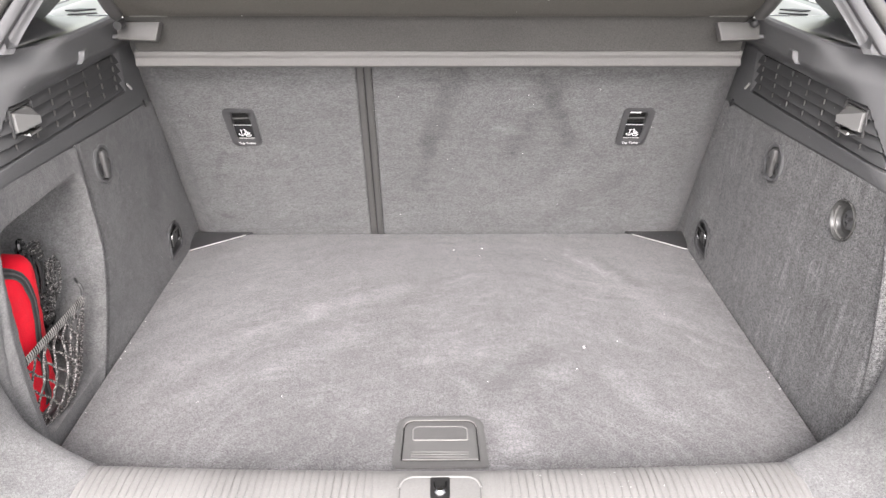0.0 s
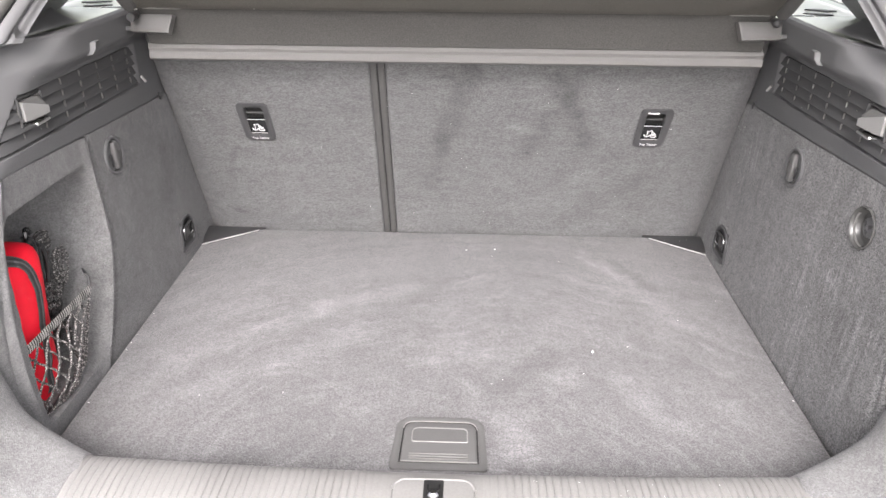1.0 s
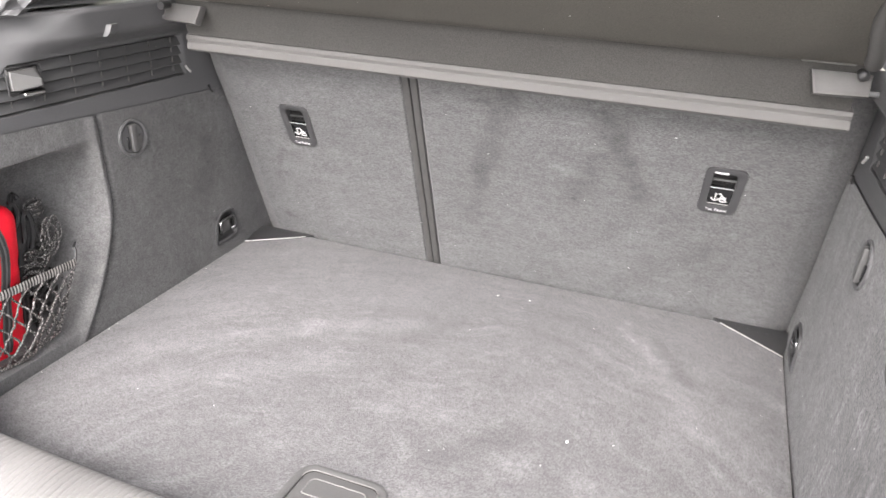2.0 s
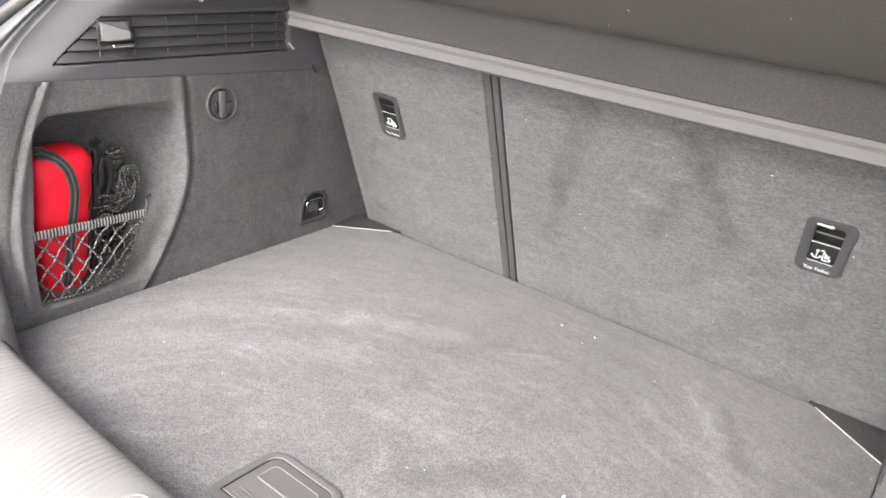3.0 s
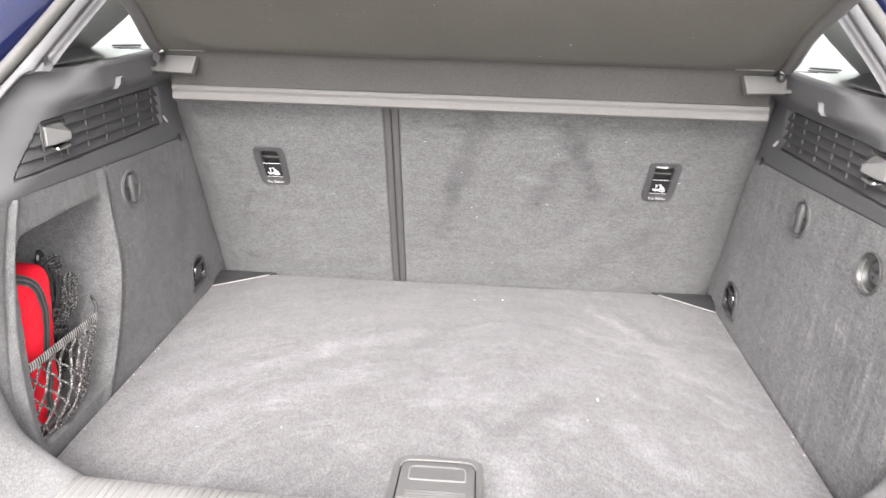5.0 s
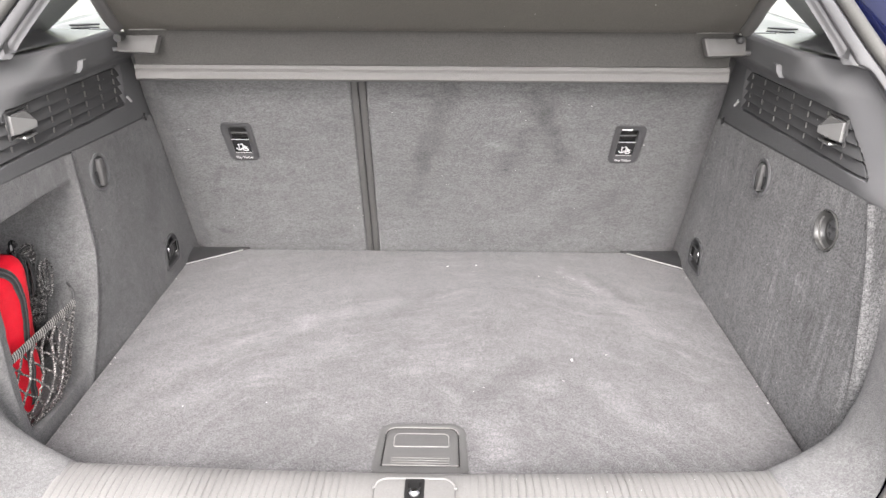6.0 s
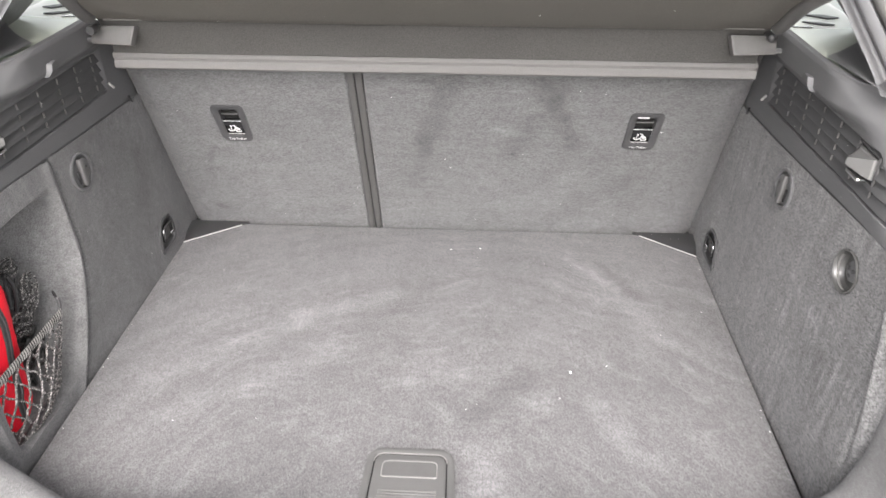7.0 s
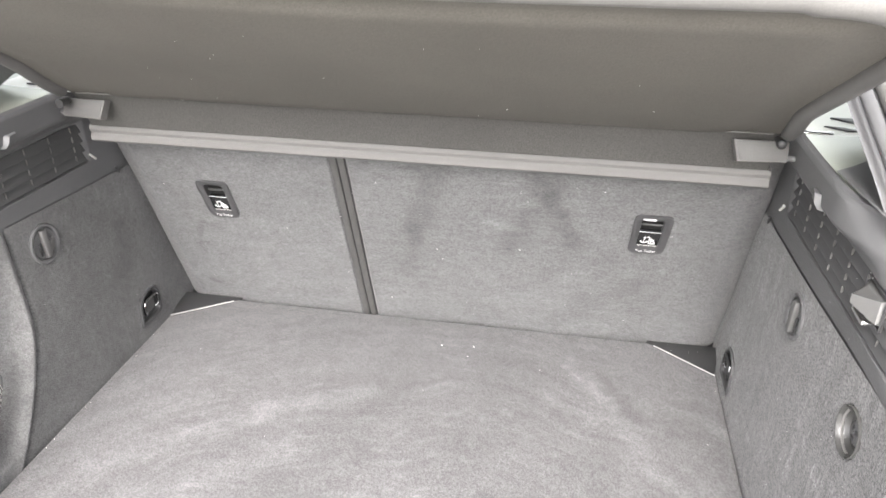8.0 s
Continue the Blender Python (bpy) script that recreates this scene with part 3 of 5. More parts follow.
def upper_trim(s, name):
    bm = bmesh.new()
    rows = []
    ny, nz = 220, 84
    for j in range(nz + 1):
        row = []
        for i in range(ny + 1):
            v, u = j / nz, i / ny
            y = -0.10 - 0.56 * u
            z = carpet_top(y) - 0.006 + v * (0.466 + 0.006 - carpet_top(y))
            y = -0.10 + (lining_end(z) + 0.10) * u
            z = carpet_top(y) - 0.006 + v * (0.466 + 0.006 - carpet_top(y))
            row.append((s * (upper_x(y, z) + 0.0105 * in_grille(y, z) + 0.0012 * sstep(carpet_top(y) + 0.0005, carpet_top(y) - 0.002, z)), y, z))
        rows.append(row)
    for dx, z in ((0.003, 0.4705), (0.010, 0.4725)):
        rows.append([(s * (upper_x(y, 0.46) + dx), y, z) for y in (-0.10 + (lining_end(z) + 0.02 + 0.10) * i / ny for i in range(ny + 1))])
    sheet(bm, rows)
    trim = solid("trim_" + name, bm, M_TRIM, "black grained plastic upper side trim with a slotted grille", "trim")
    # ledge out to the side window
    bm = bmesh.new()
    sheet(bm, [[(s * (upper_x(y, 0.46) + 0.009 + (0.620 - upper_x(y, 0.46)) * k / 6), y, 0.4725 + 0.004 * sstep(2, 6, k)) for y in np.linspace(-0.236, -0.49, 26)] for k in range(7)])
    part("ledge", bm, M_LEDGE, trim, "smooth glossy ledge below the side window, window light in its colour")
    bm = bmesh.new()
    sheet(bm, [[(s * x, y, 0.470) for y in (-0.236, -0.10, 0.3, 0.9)] for x in (0.478, 0.56, 0.63)])
    card = part("door_card", bm, M_CARD, trim, "top of the door lining, window light in its pale colour")
    bm = bmesh.new()
    xs = sorted((s * 0.500, s * 0.536))
    box(bm, (xs[0], -0.229, 0.4705), (xs[1], -0.2225, 0.4730), 0.0010, 2)
    part("bright_strip", bm, M_CHROME, card, "bright strip at the window's foot")
    # black leaf shapes added for the dark reflections at the window's foot
    for x, y, w, d in ((0.572, -0.168, 0.022, 0.022), (0.553, -0.206, 0.020, 0.013)):
        bm = bmesh.new()
        pts = [(s * (x - w), y + 0.010), (s * (x + 0.2 * w), y - d / 2), (s * (x + w), y - 0.004), (s * (x + 0.1 * w), y + d / 2)]
        prism(bm, pts if s > 0 else pts[::-1], 0.003, Matrix.Translation((0, 0, 0.4722)), bevel=0.0008)
        part("leaf_shape", bm, M_BLACK, card, "black leaf shape for a dark reflection at the window")
    # horizontal slats and upright ribs of the grille
    for k in range(4):
        z = 0.3505 + 0.0150 * k
        bm = bmesh.new()
        y0, y1 = max(-0.508 - (0.409 - z - 0.003) / 0.85, -0.588), -0.188
        r = []
        for i in range(41):
            y = y0 + (y1 - y0) * i / 40
            zz = z - 0.012 * (y + 0.4)
            x = upper_x(y, z)
            top = min(zz + 0.0122, max(grille_top(y) - 0.0010, zz + 0.0002))
            f = (top - zz) / 0.0122
            r.append([(s * (x + 0.0022), y, zz - 0.0012), (s * (x + 0.0004), y, zz - 0.0006), (s * (x + 0.0006), y, zz + 0.0008 * f), (s * (x + 0.0006 + 0.0060 * f), y, top), (s * (x + 0.0024 + 0.0060 * f), y, top), (s * (x + 0.0052), y, zz + 0.0012 * f)])
        g = sheet(bm, r, closed=True)
        bm.faces.new(g[0][::-1])
        bm.faces.new(g[-1])
        part("slat", bm, M_SLAT, trim)
    # near-black sheet in the recess gives the gaps between slats their shade
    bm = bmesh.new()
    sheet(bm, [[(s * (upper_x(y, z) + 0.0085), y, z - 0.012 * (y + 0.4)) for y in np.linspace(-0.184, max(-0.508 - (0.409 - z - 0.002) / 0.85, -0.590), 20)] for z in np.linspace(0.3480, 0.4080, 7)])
    part("grille_shade", bm, M_PIT, trim, "black sheet for the shade between the grille slats")
    for y in (-0.514, -0.463, -0.411, -0.361, -0.310, -0.259, -0.209):
        bm = bmesh.new()
        zt = min(grille_top(y), 0.409)
        x = upper_x(y, 0.38)
        xs = sorted((s * (x + 0.0010), s * (x + 0.0034)))
        for k in range(4):
            z0 = 0.3505 + 0.0150 * k - 0.012 * (y + 0.4) + 0.0045
            if z0 + 0.006 < zt:
                box(bm, (xs[0], y - 0.0005, z0), (xs[1], y + 0.0005, z0 + 0.0080), 0.0002, 1)
        part("rib", bm, M_GREY, trim)
    return trim


upper_trim(-1, "left")
upper_trim(1, "right")

for s, nm in ((-1, "left"), (1, "right")):
    bm = bmesh.new()
    sheet(bm, [[(s * 0.675, y, z) for y in (-0.64, 0.3)] for z in (-0.3, 0.455)])
    sheet(bm, [[(s * x, -0.64, z) for x in (0.56, 0.675)] for z in (-0.3, 0.33)])
    solid("shell_" + nm, bm, M_TRIM, "dark inner body panel behind the side lining", "wall")

# ---- side windows and cabin shell ----
def cabin_side(s, name):
    bm = bmesh.new()
    # inner cover of the rear pillar, between the hatch rim and the side window
    top = side(s, START[10:])
    low = side(s, [(0.588, -0.262, 0.470), (0.573, -0.20, 0.50), (0.558, -0.14, 0.535), (0.54, -0.03, 0.62), (0.51, 0.09, 0.75)])
    ra, rb = smooth_path(top, 4), smooth_path(low, 4)
    sheet(bm, [[a + (b - a) * k / 5 + Vector((s * 0.014, 0, 0)) * math.sin(math.pi * k / 5) for k in range(6)] for a, b in zip(ra, rb)])
    rows = []
    foot = Vector((s * 0.512, -0.505, 0.4780))
    for i in range(13):          # its foot sweeps out over the ledge in a hollow curve
        u = i / 12
        end = Vector((s * (0.500 + 0.103 * u), -0.372 + 0.108 * u - 0.010 * math.sin(math.pi * u), 0.4768 + 0.003 * u))
        rows.append([foot.lerp(end, k / 10) + Vector((0, 0, 0.022 * u ** 2 * math.sin(math.pi * min(1.0, k / 10 + 0.15) * 0.87))) for k in range(11)])
    sheet(bm, rows)
    solid("pillar_inner_" + name, bm, M_TRIM, "dark grey inner cover of the rear pillar", "trim")
    bm = bmesh.new()
    sheet(bm, [[(s * (0.612 - 0.32 * (z - 0.47)), y, z) for y in (-0.30, 0.0, 0.35, 0.9, 1.6)] for z in (0.472, 0.60, 0.80)])
    ob = solid("window_" + name, bm, M_GLASS, "green tinted rear side window pane", "window")
    ob.visible_shadow = False
    bm = bmesh.new()
    sheet(bm, [[(s * 0.64, y, z) for y in (-0.10, 1.6)] for z in (-0.3, 0.466)])
    sheet(bm, [[(s * x, y, 0.466) for y in (-0.12, 1.6)] for x in (0.52, 0.645)])
    solid("cabin_wall_" + name, bm, M_TRIM, "dark lower cabin side below the window", "wall")


cabin_side(-1, "left")
cabin_side(1, "right")
bm = bmesh.new()
sheet(bm, [[(x, y, 0.80 + 0.06 * sstep(-0.05, 0.6, y) - 0.10 * (x / 0.5) ** 4 * 0.3) for x in np.linspace(-0.52, 0.52, 13)] for y in (-0.03, 0.2, 0.5, 1.0, 1.6)])
solid("ceiling", bm, M_LINER, "light grey fabric headliner of the cabin", "ceiling")
bm = bmesh.new()
sheet(bm, [[(x, 1.6, z) for x in (-0.64, 0.64)] for z in (-0.3, 0.86)])
solid("wall_front", bm, M_TRIM, "dark front end of the cabin", "wall")


bm = bmesh.new()
sheet(bm, [[(x, y, 0.83 + 0.06 * sstep(-0.05, 0.6, y) - 0.03 * (x / 0.5) ** 4) for x in np.linspace(-0.54, 0.54, 13)] for y in (-0.04, 0.2, 0.5, 1.0, 1.6)])
solid("roof", bm, M_BLUE, "dark blue painted roof skin of the car", "car body")

bm = bmesh.new()
rows = []
for x in np.linspace(-0.80, 0.80, 33):
    e = 0.11 * (abs(x) / 0.80) ** 3
    rows.append([(x, y + e, z) for y, z in ((-0.86, 0.0), (-0.90, -0.03), (-0.915, -0.10), (-0.91, -0.22), (-0.93, -0.27), (-0.935, -0.36), (-0.90, -0.44), (-0.60, -0.46))])
sheet(bm, rows)
solid("rear_bumper", bm, M_BLUE, "dark blue painted lower rear of the car", "car body")
bm = bmesh.new()
box(bm, (-0.66, -0.62, -0.46), (0.66, 1.6, -0.30), 0.03, 2)
solid("underbody", bm, M_BLACK, "black closed underside of the car", "car body")

# ---- rear seatbacks ----
LEAN_Y = -0.38


def on_seat(x, z, out=0.0):
    n = Vector((0, -1, LEAN_Y)).normalized()
    return Vector((x, LEAN_Y * z, z)) + n * out


def seat_pose(x, z, out=0.0):
    return basis(on_seat(x, z, out), (1, 0, 0), (0, LEAN_Y, 1))


def tether(seat, x, s):
    """Anchor pocket: bezel, dark pocket, cross bar, label and print."""
    m = seat_pose(x, 0.2565)
    m = m @ Matrix(((1, -0.07 * -s, 0, 0), (0, 1, 0, 0), (0, 0, 1, 0), (0, 0, 0, 1)))
    outer = [(u * (1 + 0.5 * v), v) for u, v in rounded(0.056, 0.083, (0.012, 0.012, 0.009, 0.009), n=7)]
    inner = [(u * 0.59, v * 0.72 + 0.002) for u, v in outer]
    bm = bmesh.new()
    frame_of(bm, outer, inner, 0.0030, 0.0015, m)
    bez = part("tether_bezel", bm, M_BEZEL, seat, "black plastic bezel of the tether anchor")
    bm = bmesh.new()
    box(bm, (-0.019, -0.030, -0.014), (0.019, 0.036, -0.010), 0, m=m)
    part("pocket", bm, M_PIT, bez)
    bm = bmesh.new()
    tube(bm, [m @ Vector((-0.017, 0.013, -0.008)), m @ Vector((0.017, 0.013, -0.008))], 0.0028, 8)
    part("anchor_bar", bm, M_PIT, bez, "black steel anchor bar")
    bm = bmesh.new()
    box(bm, (-0.0165, -0.0280, -0.008), (0.0165, 0.004, 0.0005), 0.001, m=m)
    part("label_plate", bm, M_GLOSS, bez)
    bm = bmesh.new()
    box(bm, (-0.0165, 0.0040, 0.0002), (0.0165, 0.0051, 0.0008), 0.0002, 1, m=m)
    part("bar", bm, M_WHITE, bez, "bright white cross bar")
    bm = bmesh.new()
    box(bm, (-0.0150, -0.0258, 0.0006), (0.0150, -0.0244, 0.0010), 0, m=m)
    part("print_line", bm, M_EDGE, bez)
    if s > 0:
        bm = bmesh.new()
        chip = [(-0.0165, 0.0335), (-0.006, 0.0328), (0.0015, 0.0322), (0.0030, 0.0338), (0.0022, 0.0362), (-0.0035, 0.0352), (-0.0095, 0.0350), (-0.0155, 0.0356)]
        prism(bm, chip, 0.002, m @ Matrix.Translation((0, 0, 0.0044)), bevel=0.0004)
        part("clip", bm, M_WHITE, bez, "chipped pale plastic clip")
    # anchor and child-seat pictogram
    bm = bmesh.new()
    k = m @ Matrix.Translation((-0.0005, -0.0128, 0.0010)) @ Matrix.Scale(0.85, 4)
    tube(bm, [k @ Vector((-0.0065 - 0.0055 * math.cos(a), -0.0025 - 0.0048 * math.sin(a), 0)) for a in np.linspace(-0.15, 3.3, 9)], 0.0008, 5)
    tube(bm, [k @ Vector(p) for p in ((-0.0065, -0.0072, 0), (-0.0062, 0.0050, 0))], 0.0007, 5)
    tube(bm, [k @ Vector((-0.0060 + 0.0016 * math.cos(a), 0.0066 + 0.0016 * math.sin(a), 0)) for a in np.linspace(0, 6.28, 9)], 0.0006, 5)
    for u in (-1, 1):
        tube(bm, [k @ Vector(p) for p in ((-0.0065 + u * 0.0068, -0.0040, 0), (-0.0065 + u * 0.0055, -0.0018, 0), (-0.0065 + u * 0.0040, -0.0042, 0))], 0.0006, 5)
    part("anchor_print", bm, M_WHITE, bez)
    bm = bmesh.new()
    tube(bm, smooth_path([k @ Vector(p) for p in ((-0.0020, 0.0075, 0), (0.0010, 0.0088, 0), (0.0026, 0.0060, 0), (0.0020, -0.0055, 0), (0.0035, -0.0082, 0), (0.0115, -0.0080, 0), (0.0125, -0.0045, 0))], 4), 0.00085, 5)
    for q in range(3):
        tube(bm, [k @ Vector(p) for p in ((0.0048 + 0.0026 * q, 0.0052 - 0.0022 * q, 0), (0.0056 + 0.0024 * q, -0.0046, 0))], 0.00085, 5)
    tube(bm, [k @ Vector(p) for p in ((0.0046, -0.0012, 0), (0.0118, 0.0006, 0))], 0.0007, 5)
    part("seat_print", bm, M_WHITE, bez)
    part("print", text_bm("Top Tether", 0.0066, m @ Matrix.Translation((0, -0.0362, 0.0044)), 0.00008), M_WHITE, bez, "white lettering Top Tether")


def seatback(name_label, x0, x1, tx, s):
    seat = thing("rear_seatback", (0, 0, 0), name_label, "seat", "rear seatbacks")
    bm = bmesh.new()
    n = 132
    rows = []
    for j in range(n + 1):
        z = -0.02 + 0.66 * j / n
        row = []
        for i in range(n + 1):
            x = x0 + (x1 - x0) * i / n
            e = min(x - x0, x1 - x)
            w = wall_x(LEAN_Y * z, min(z, 0.33)) - abs(x) + 0.006
            out = -0.004 * (1 - sstep(0, 0.003, e)) - 0.030 * (1 - min(1.0, max(0.0, w / 0.045)) ** 0.6) + 0.0012 * noise.noise((x * 9, z * 9, 2.0 + s))
            out -= 0.016 * sstep(0.024, 0.019, abs(x - tx)) * sstep(0.034, 0.029, abs(z - 0.2565))
            row.append(on_seat(x, z, out))
        rows.append(row)
    rows = rows + [[p + Vector((0, 0.09, 0.0)) for p in rows[-1]]]
    sheet(bm, rows)
    part("backing", bm, M_SEAT, seat)
    return seat


E_L = -0.1415
E_R = -0.1155
seat_l = seatback("narrow folding rear seatback covered in grey carpet", -0.520, E_L, -0.355, -1)
seat_r = seatback("wide folding rear seatback covered in grey carpet with nap marks", E_R, 0.520, 0.355, 1)
tether(seat_l, -0.355, -1)
tether(seat_r, 0.355, 1)
for seat, a, b in ((seat_l, E_L, -0.1287), (seat_r, -0.1283, E_R)):
    bm = bmesh.new()
    sheet(bm, [[on_seat(x, z, o) for x, o in ((a + 0.0010, -0.006), (a + 0.0014, 0.0006), ((a + b) / 2, 0.0016), (b - 0.0010, 0.0006), (b - 0.0005, -0.006))] for z in np.linspace(-0.01, 0.60, 20)])
    part("edge_strip", bm, M_STRIP, seat, "black plastic strip along the seat split")

bm = bmesh.new()
sheet(bm, [[on_seat(x, z, -0.0035) for x in (E_L - 0.001, E_R + 0.001)] for z in (-0.01, 0.60)])
part("split_gap", bm, M_ZIP, seat_l, "dark gap of the seat split")
for seat, s in ((seat_l, -1), (seat_r, 1)):
    bm = bmesh.new()
    x = s * (wall_x(-0.128, 0.307) - 0.001)
    tube(bm, [(x, -0.121, 0.302), (x - s * 0.002, -0.129, 0.309), (x - s * 0.003, -0.134, 0.316)], 0.0020, 8)
    part("stop_pin", bm, M_BLACK, seat, "small black rubber stop pin")

# ---- parcel shelf, tilted up ----
shelf = thing("parcel_shelf", (0, -0.25, 0.39), "dark felt parcel shelf tilted up, with a pale vinyl edge", "parcel shelf")
SLOPE = math.atan(0.51)


def on_shelf(x, d, out=0.0):
    """d metres up the tilted board from its crease; out below the board."""
    c, q = math.cos(SLOPE), math.sin(SLOPE)
    lift = 0.016 * sstep(0.10, -0.44, x) * sstep(0.0, 0.16, d)          # the board hangs a little crooked
    return Vector((x, -0.250 - d * c + out * q * -1, 0.475 + d * q - out * c + lift))


def shelf_half(d):
    w = 0.474 - 0.020 * sstep(0.0, 0.16, d)
    t = max(0.0, (d - 0.37) / 0.088)
    return w - 0.085 * (1 - math.sqrt(max(0.0, 1 - min(1.0, t) ** 2)))


bm = bmesh.new()
rows = []
D_END = 0.458
for j in range(41):
    d = D_END * (1 - (1 - j / 40) ** 1.6)
    w = shelf_half(d)
    row = []
    for i in range(61):
        x = w * (2 * i / 60 - 1)
        edge = min(w - 0.035 - abs(x), d - 0.004 - 0.07 * sstep(0.37, 0.45, abs(x)) ** 2, D_END - 0.03 - d)
        row.append(on_shelf(x, d, 0.006 * sstep(-0.004, 0.010, edge)))
    rows.append(row)
sheet(bm, rows)
part("board", bm, M_SHELF, shelf)
bm = bmesh.new()
sheet(bm, [[on_shelf(shelf_half(d) * k / 8, d, -0.02) for k in range(-8, 9)] for d in [D_END * (1 - (1 - j / 20) ** 1.6) for j in range(21)]])
part("upper_face", bm, M_SHELF, shelf)
steps = [D_END * (1 - (1 - j / 60) ** 1.8) for j in range(61)]
bend = [d for d in steps if d > 0.385]
for s in (-1, 1):
    bm = bmesh.new()
    tube(bm, [on_shelf(s * (shelf_half(d) + 0.003), d, 0.0005) for d in steps if 0.004 <= d <= 0.40], 0.0100, 12)
    part("side_edge", bm, M_GREY, shelf, "grey rounded side edge")
bm = bmesh.new()
turn = [on_shelf(shelf_half(d), d, -0.009) for d in bend]
flip = [Vector((-p.x, p.y, p.z)) for p in turn]
tube(bm, turn + [on_shelf(x, D_END + 0.004, -0.010) for x in np.linspace(0.36, -0.36, 14)] + flip[::-1], 0.0155, 10)
part("rear_edge", bm, M_VINYL, shelf, "pale vinyl rear edge")
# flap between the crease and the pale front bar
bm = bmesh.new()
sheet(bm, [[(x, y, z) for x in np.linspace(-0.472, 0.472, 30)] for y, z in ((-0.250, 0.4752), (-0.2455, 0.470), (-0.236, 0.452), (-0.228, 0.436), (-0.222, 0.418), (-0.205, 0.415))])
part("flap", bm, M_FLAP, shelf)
bm = bmesh.new()
prof = [(-0.214, 0.4185), (-0.2205, 0.4165), (-0.222, 0.411), (-0.2195, 0.4075), (-0.2190, 0.4055), (-0.2215, 0.4015), (-0.2220, 0.3950), (-0.217, 0.3912), (-0.205, 0.3902), (-0.195, 0.394), (-0.195, 0.4185)]
g = sheet(bm, [[(x, y, z) for y, z in prof] for x in np.linspace(-0.477, 0.477, 40)], closed=True)
bm.faces.new(g[0][::-1])
bm.faces.new(g[-1])
part("front_bar", bm, M_BAR, shelf, "pale grooved vinyl front bar")


def bracket(s):
    ob = thing("shelf_bracket", (s * 0.45, -0.25, 0.44), "grey plastic pivot bracket holding the parcel shelf", "bracket", "shelf brackets")
    m = basis((s * 0.451, -0.2605, 0.455), (1, 0, 0), (0, 0.35, 1))
    plate = [(s * -0.034, 0.0135), (s * -0.027, -0.0135), (s * 0.030, -0.0115), (s * 0.030, 0.0135)]
    bm = bmesh.new()
    prism(bm, plate, 0.014, m, bevel=0.0014)
    body = part("body", bm, M_GREY, ob)
    bm = bmesh.new()
    inner = [(s * -0.0312, 0.0125), (s * -0.0250, -0.0115), (s * 0.0295, -0.0095), (s * 0.0295, 0.0125)]
    prism(bm, inner, 0.002, m @ Matrix.Translation((0, 0, 0.0006)), bevel=0.0008)
    part("face", bm, M_FACE, body, "brushed flat face of the bracket")
    bm = bmesh.new()
    x0, x1 = sorted((s * 0.405, s * 0.462))
    box(bm, (x0, -0.2545, 0.4745), (x1, -0.246, 0.4765), 0.0008, 1)
    part("lip", bm, M_VINYL, ob, "pale thin lip above the bracket")
    bm = bmesh.new()
    lathe(bm, [(0.0, 0.004), (0.0035, 0.0036), (0.0056, 0.0018), (0.0062, -0.001), (0.0060, -0.016), (0.0, -0.016)], 24, basis((s * 0.4705, -0.2640, 0.4665), (0, 0, 1), (-s, 0, 0)))
    part("pivot", bm, M_BLACK, ob, "black round pivot")
    bm = bmesh.new()
    tube(bm, [(s * 0.474, -0.2545, 0.4465), (s * 0.499, -0.250, 0.4445)], 0.0036, 10)
    part("pin", bm, M_TRIM, ob)


bracket(-1)
bracket(1)


# ---- floor handle, in the board ----
def handle():
    c = Vector((-0.001, -0.6430, 0.0))
    m = Matrix.Translation(c)
    bm = bmesh.new()
    outer = [(x * (1 - 0.05 * (y > 0)), y) for x, y in rounded(0.122, 0.098, (0.006, 0.006, 0.022, 0.022), cy=-0.001)]
    inner = [(x * (1 - 0.03 * (y > 0)), y) for x, y in rounded(0.101, 0.078, (0.002, 0.002, 0.014, 0.014), cy=0.001)]
    frame_of(bm, outer, inner, 0.003, 0.0025, m)
    fr = part("handle_frame", bm, M_HANDLE, floor, "dark grey plastic frame of the floor handle")
    bm = bmesh.new()
    prism(bm, [(x * 0.965, y * 0.955 + 0.0003) for x, y in inner], 0.006, m @ Matrix.Translation((0, 0, 0.0022)), bevel=0.0012)
    part("flap", bm, M_HANDLE, fr, "dark grey lift flap")
    bm = bmesh.new()
    prism(bm, [(x * 1.004, y * 1.004) for x, y in inner], 0.002, m @ Matrix.Translation((0, 0, 0.0012)))
    part("joint", bm, M_PIT, fr)
    bm = bmesh.new()
    tube(bm, [m @ Vector(p) for p in ((-0.048, -0.0355, 0.0026), (0.048, -0.0355, 0.0026))], 0.0009, 6)
    tube(bm, [m @ Vector((x * 0.985, y * 0.985, 0.0028)) for x, y in inner if y > 0.02], 0.0008, 6)
    part("flap_edge", bm, M_SILL, fr, "pale line along the flap edge")
    bm = bmesh.new()
    slot = rounded(0.072, 0.026, (0.003, 0.003, 0.008, 0.008), cy=0.014)
    tube(bm, [m @ Vector((x, y, 0.0022)) for x, y in slot + slot[:1]], 0.0011, 6)
    part("finger_rim", bm, M_SILL, fr)
    bm = bmesh.new()
    prism(bm, slot, 0.003, m @ Matrix.Translation((0, 0, 0.0027)))
    part("finger_plate", bm, M_HANDLE, fr)
    for k in range(3):
        bm = bmesh.new()
        box(bm, (-0.038, -0.0225 - 0.0045 * k, 0.0015), (0.037, -0.0205 - 0.0045 * k, 0.0036), 0.0007, 1, m=m)
        part("ridge", bm, M_GREY, fr)


handle()

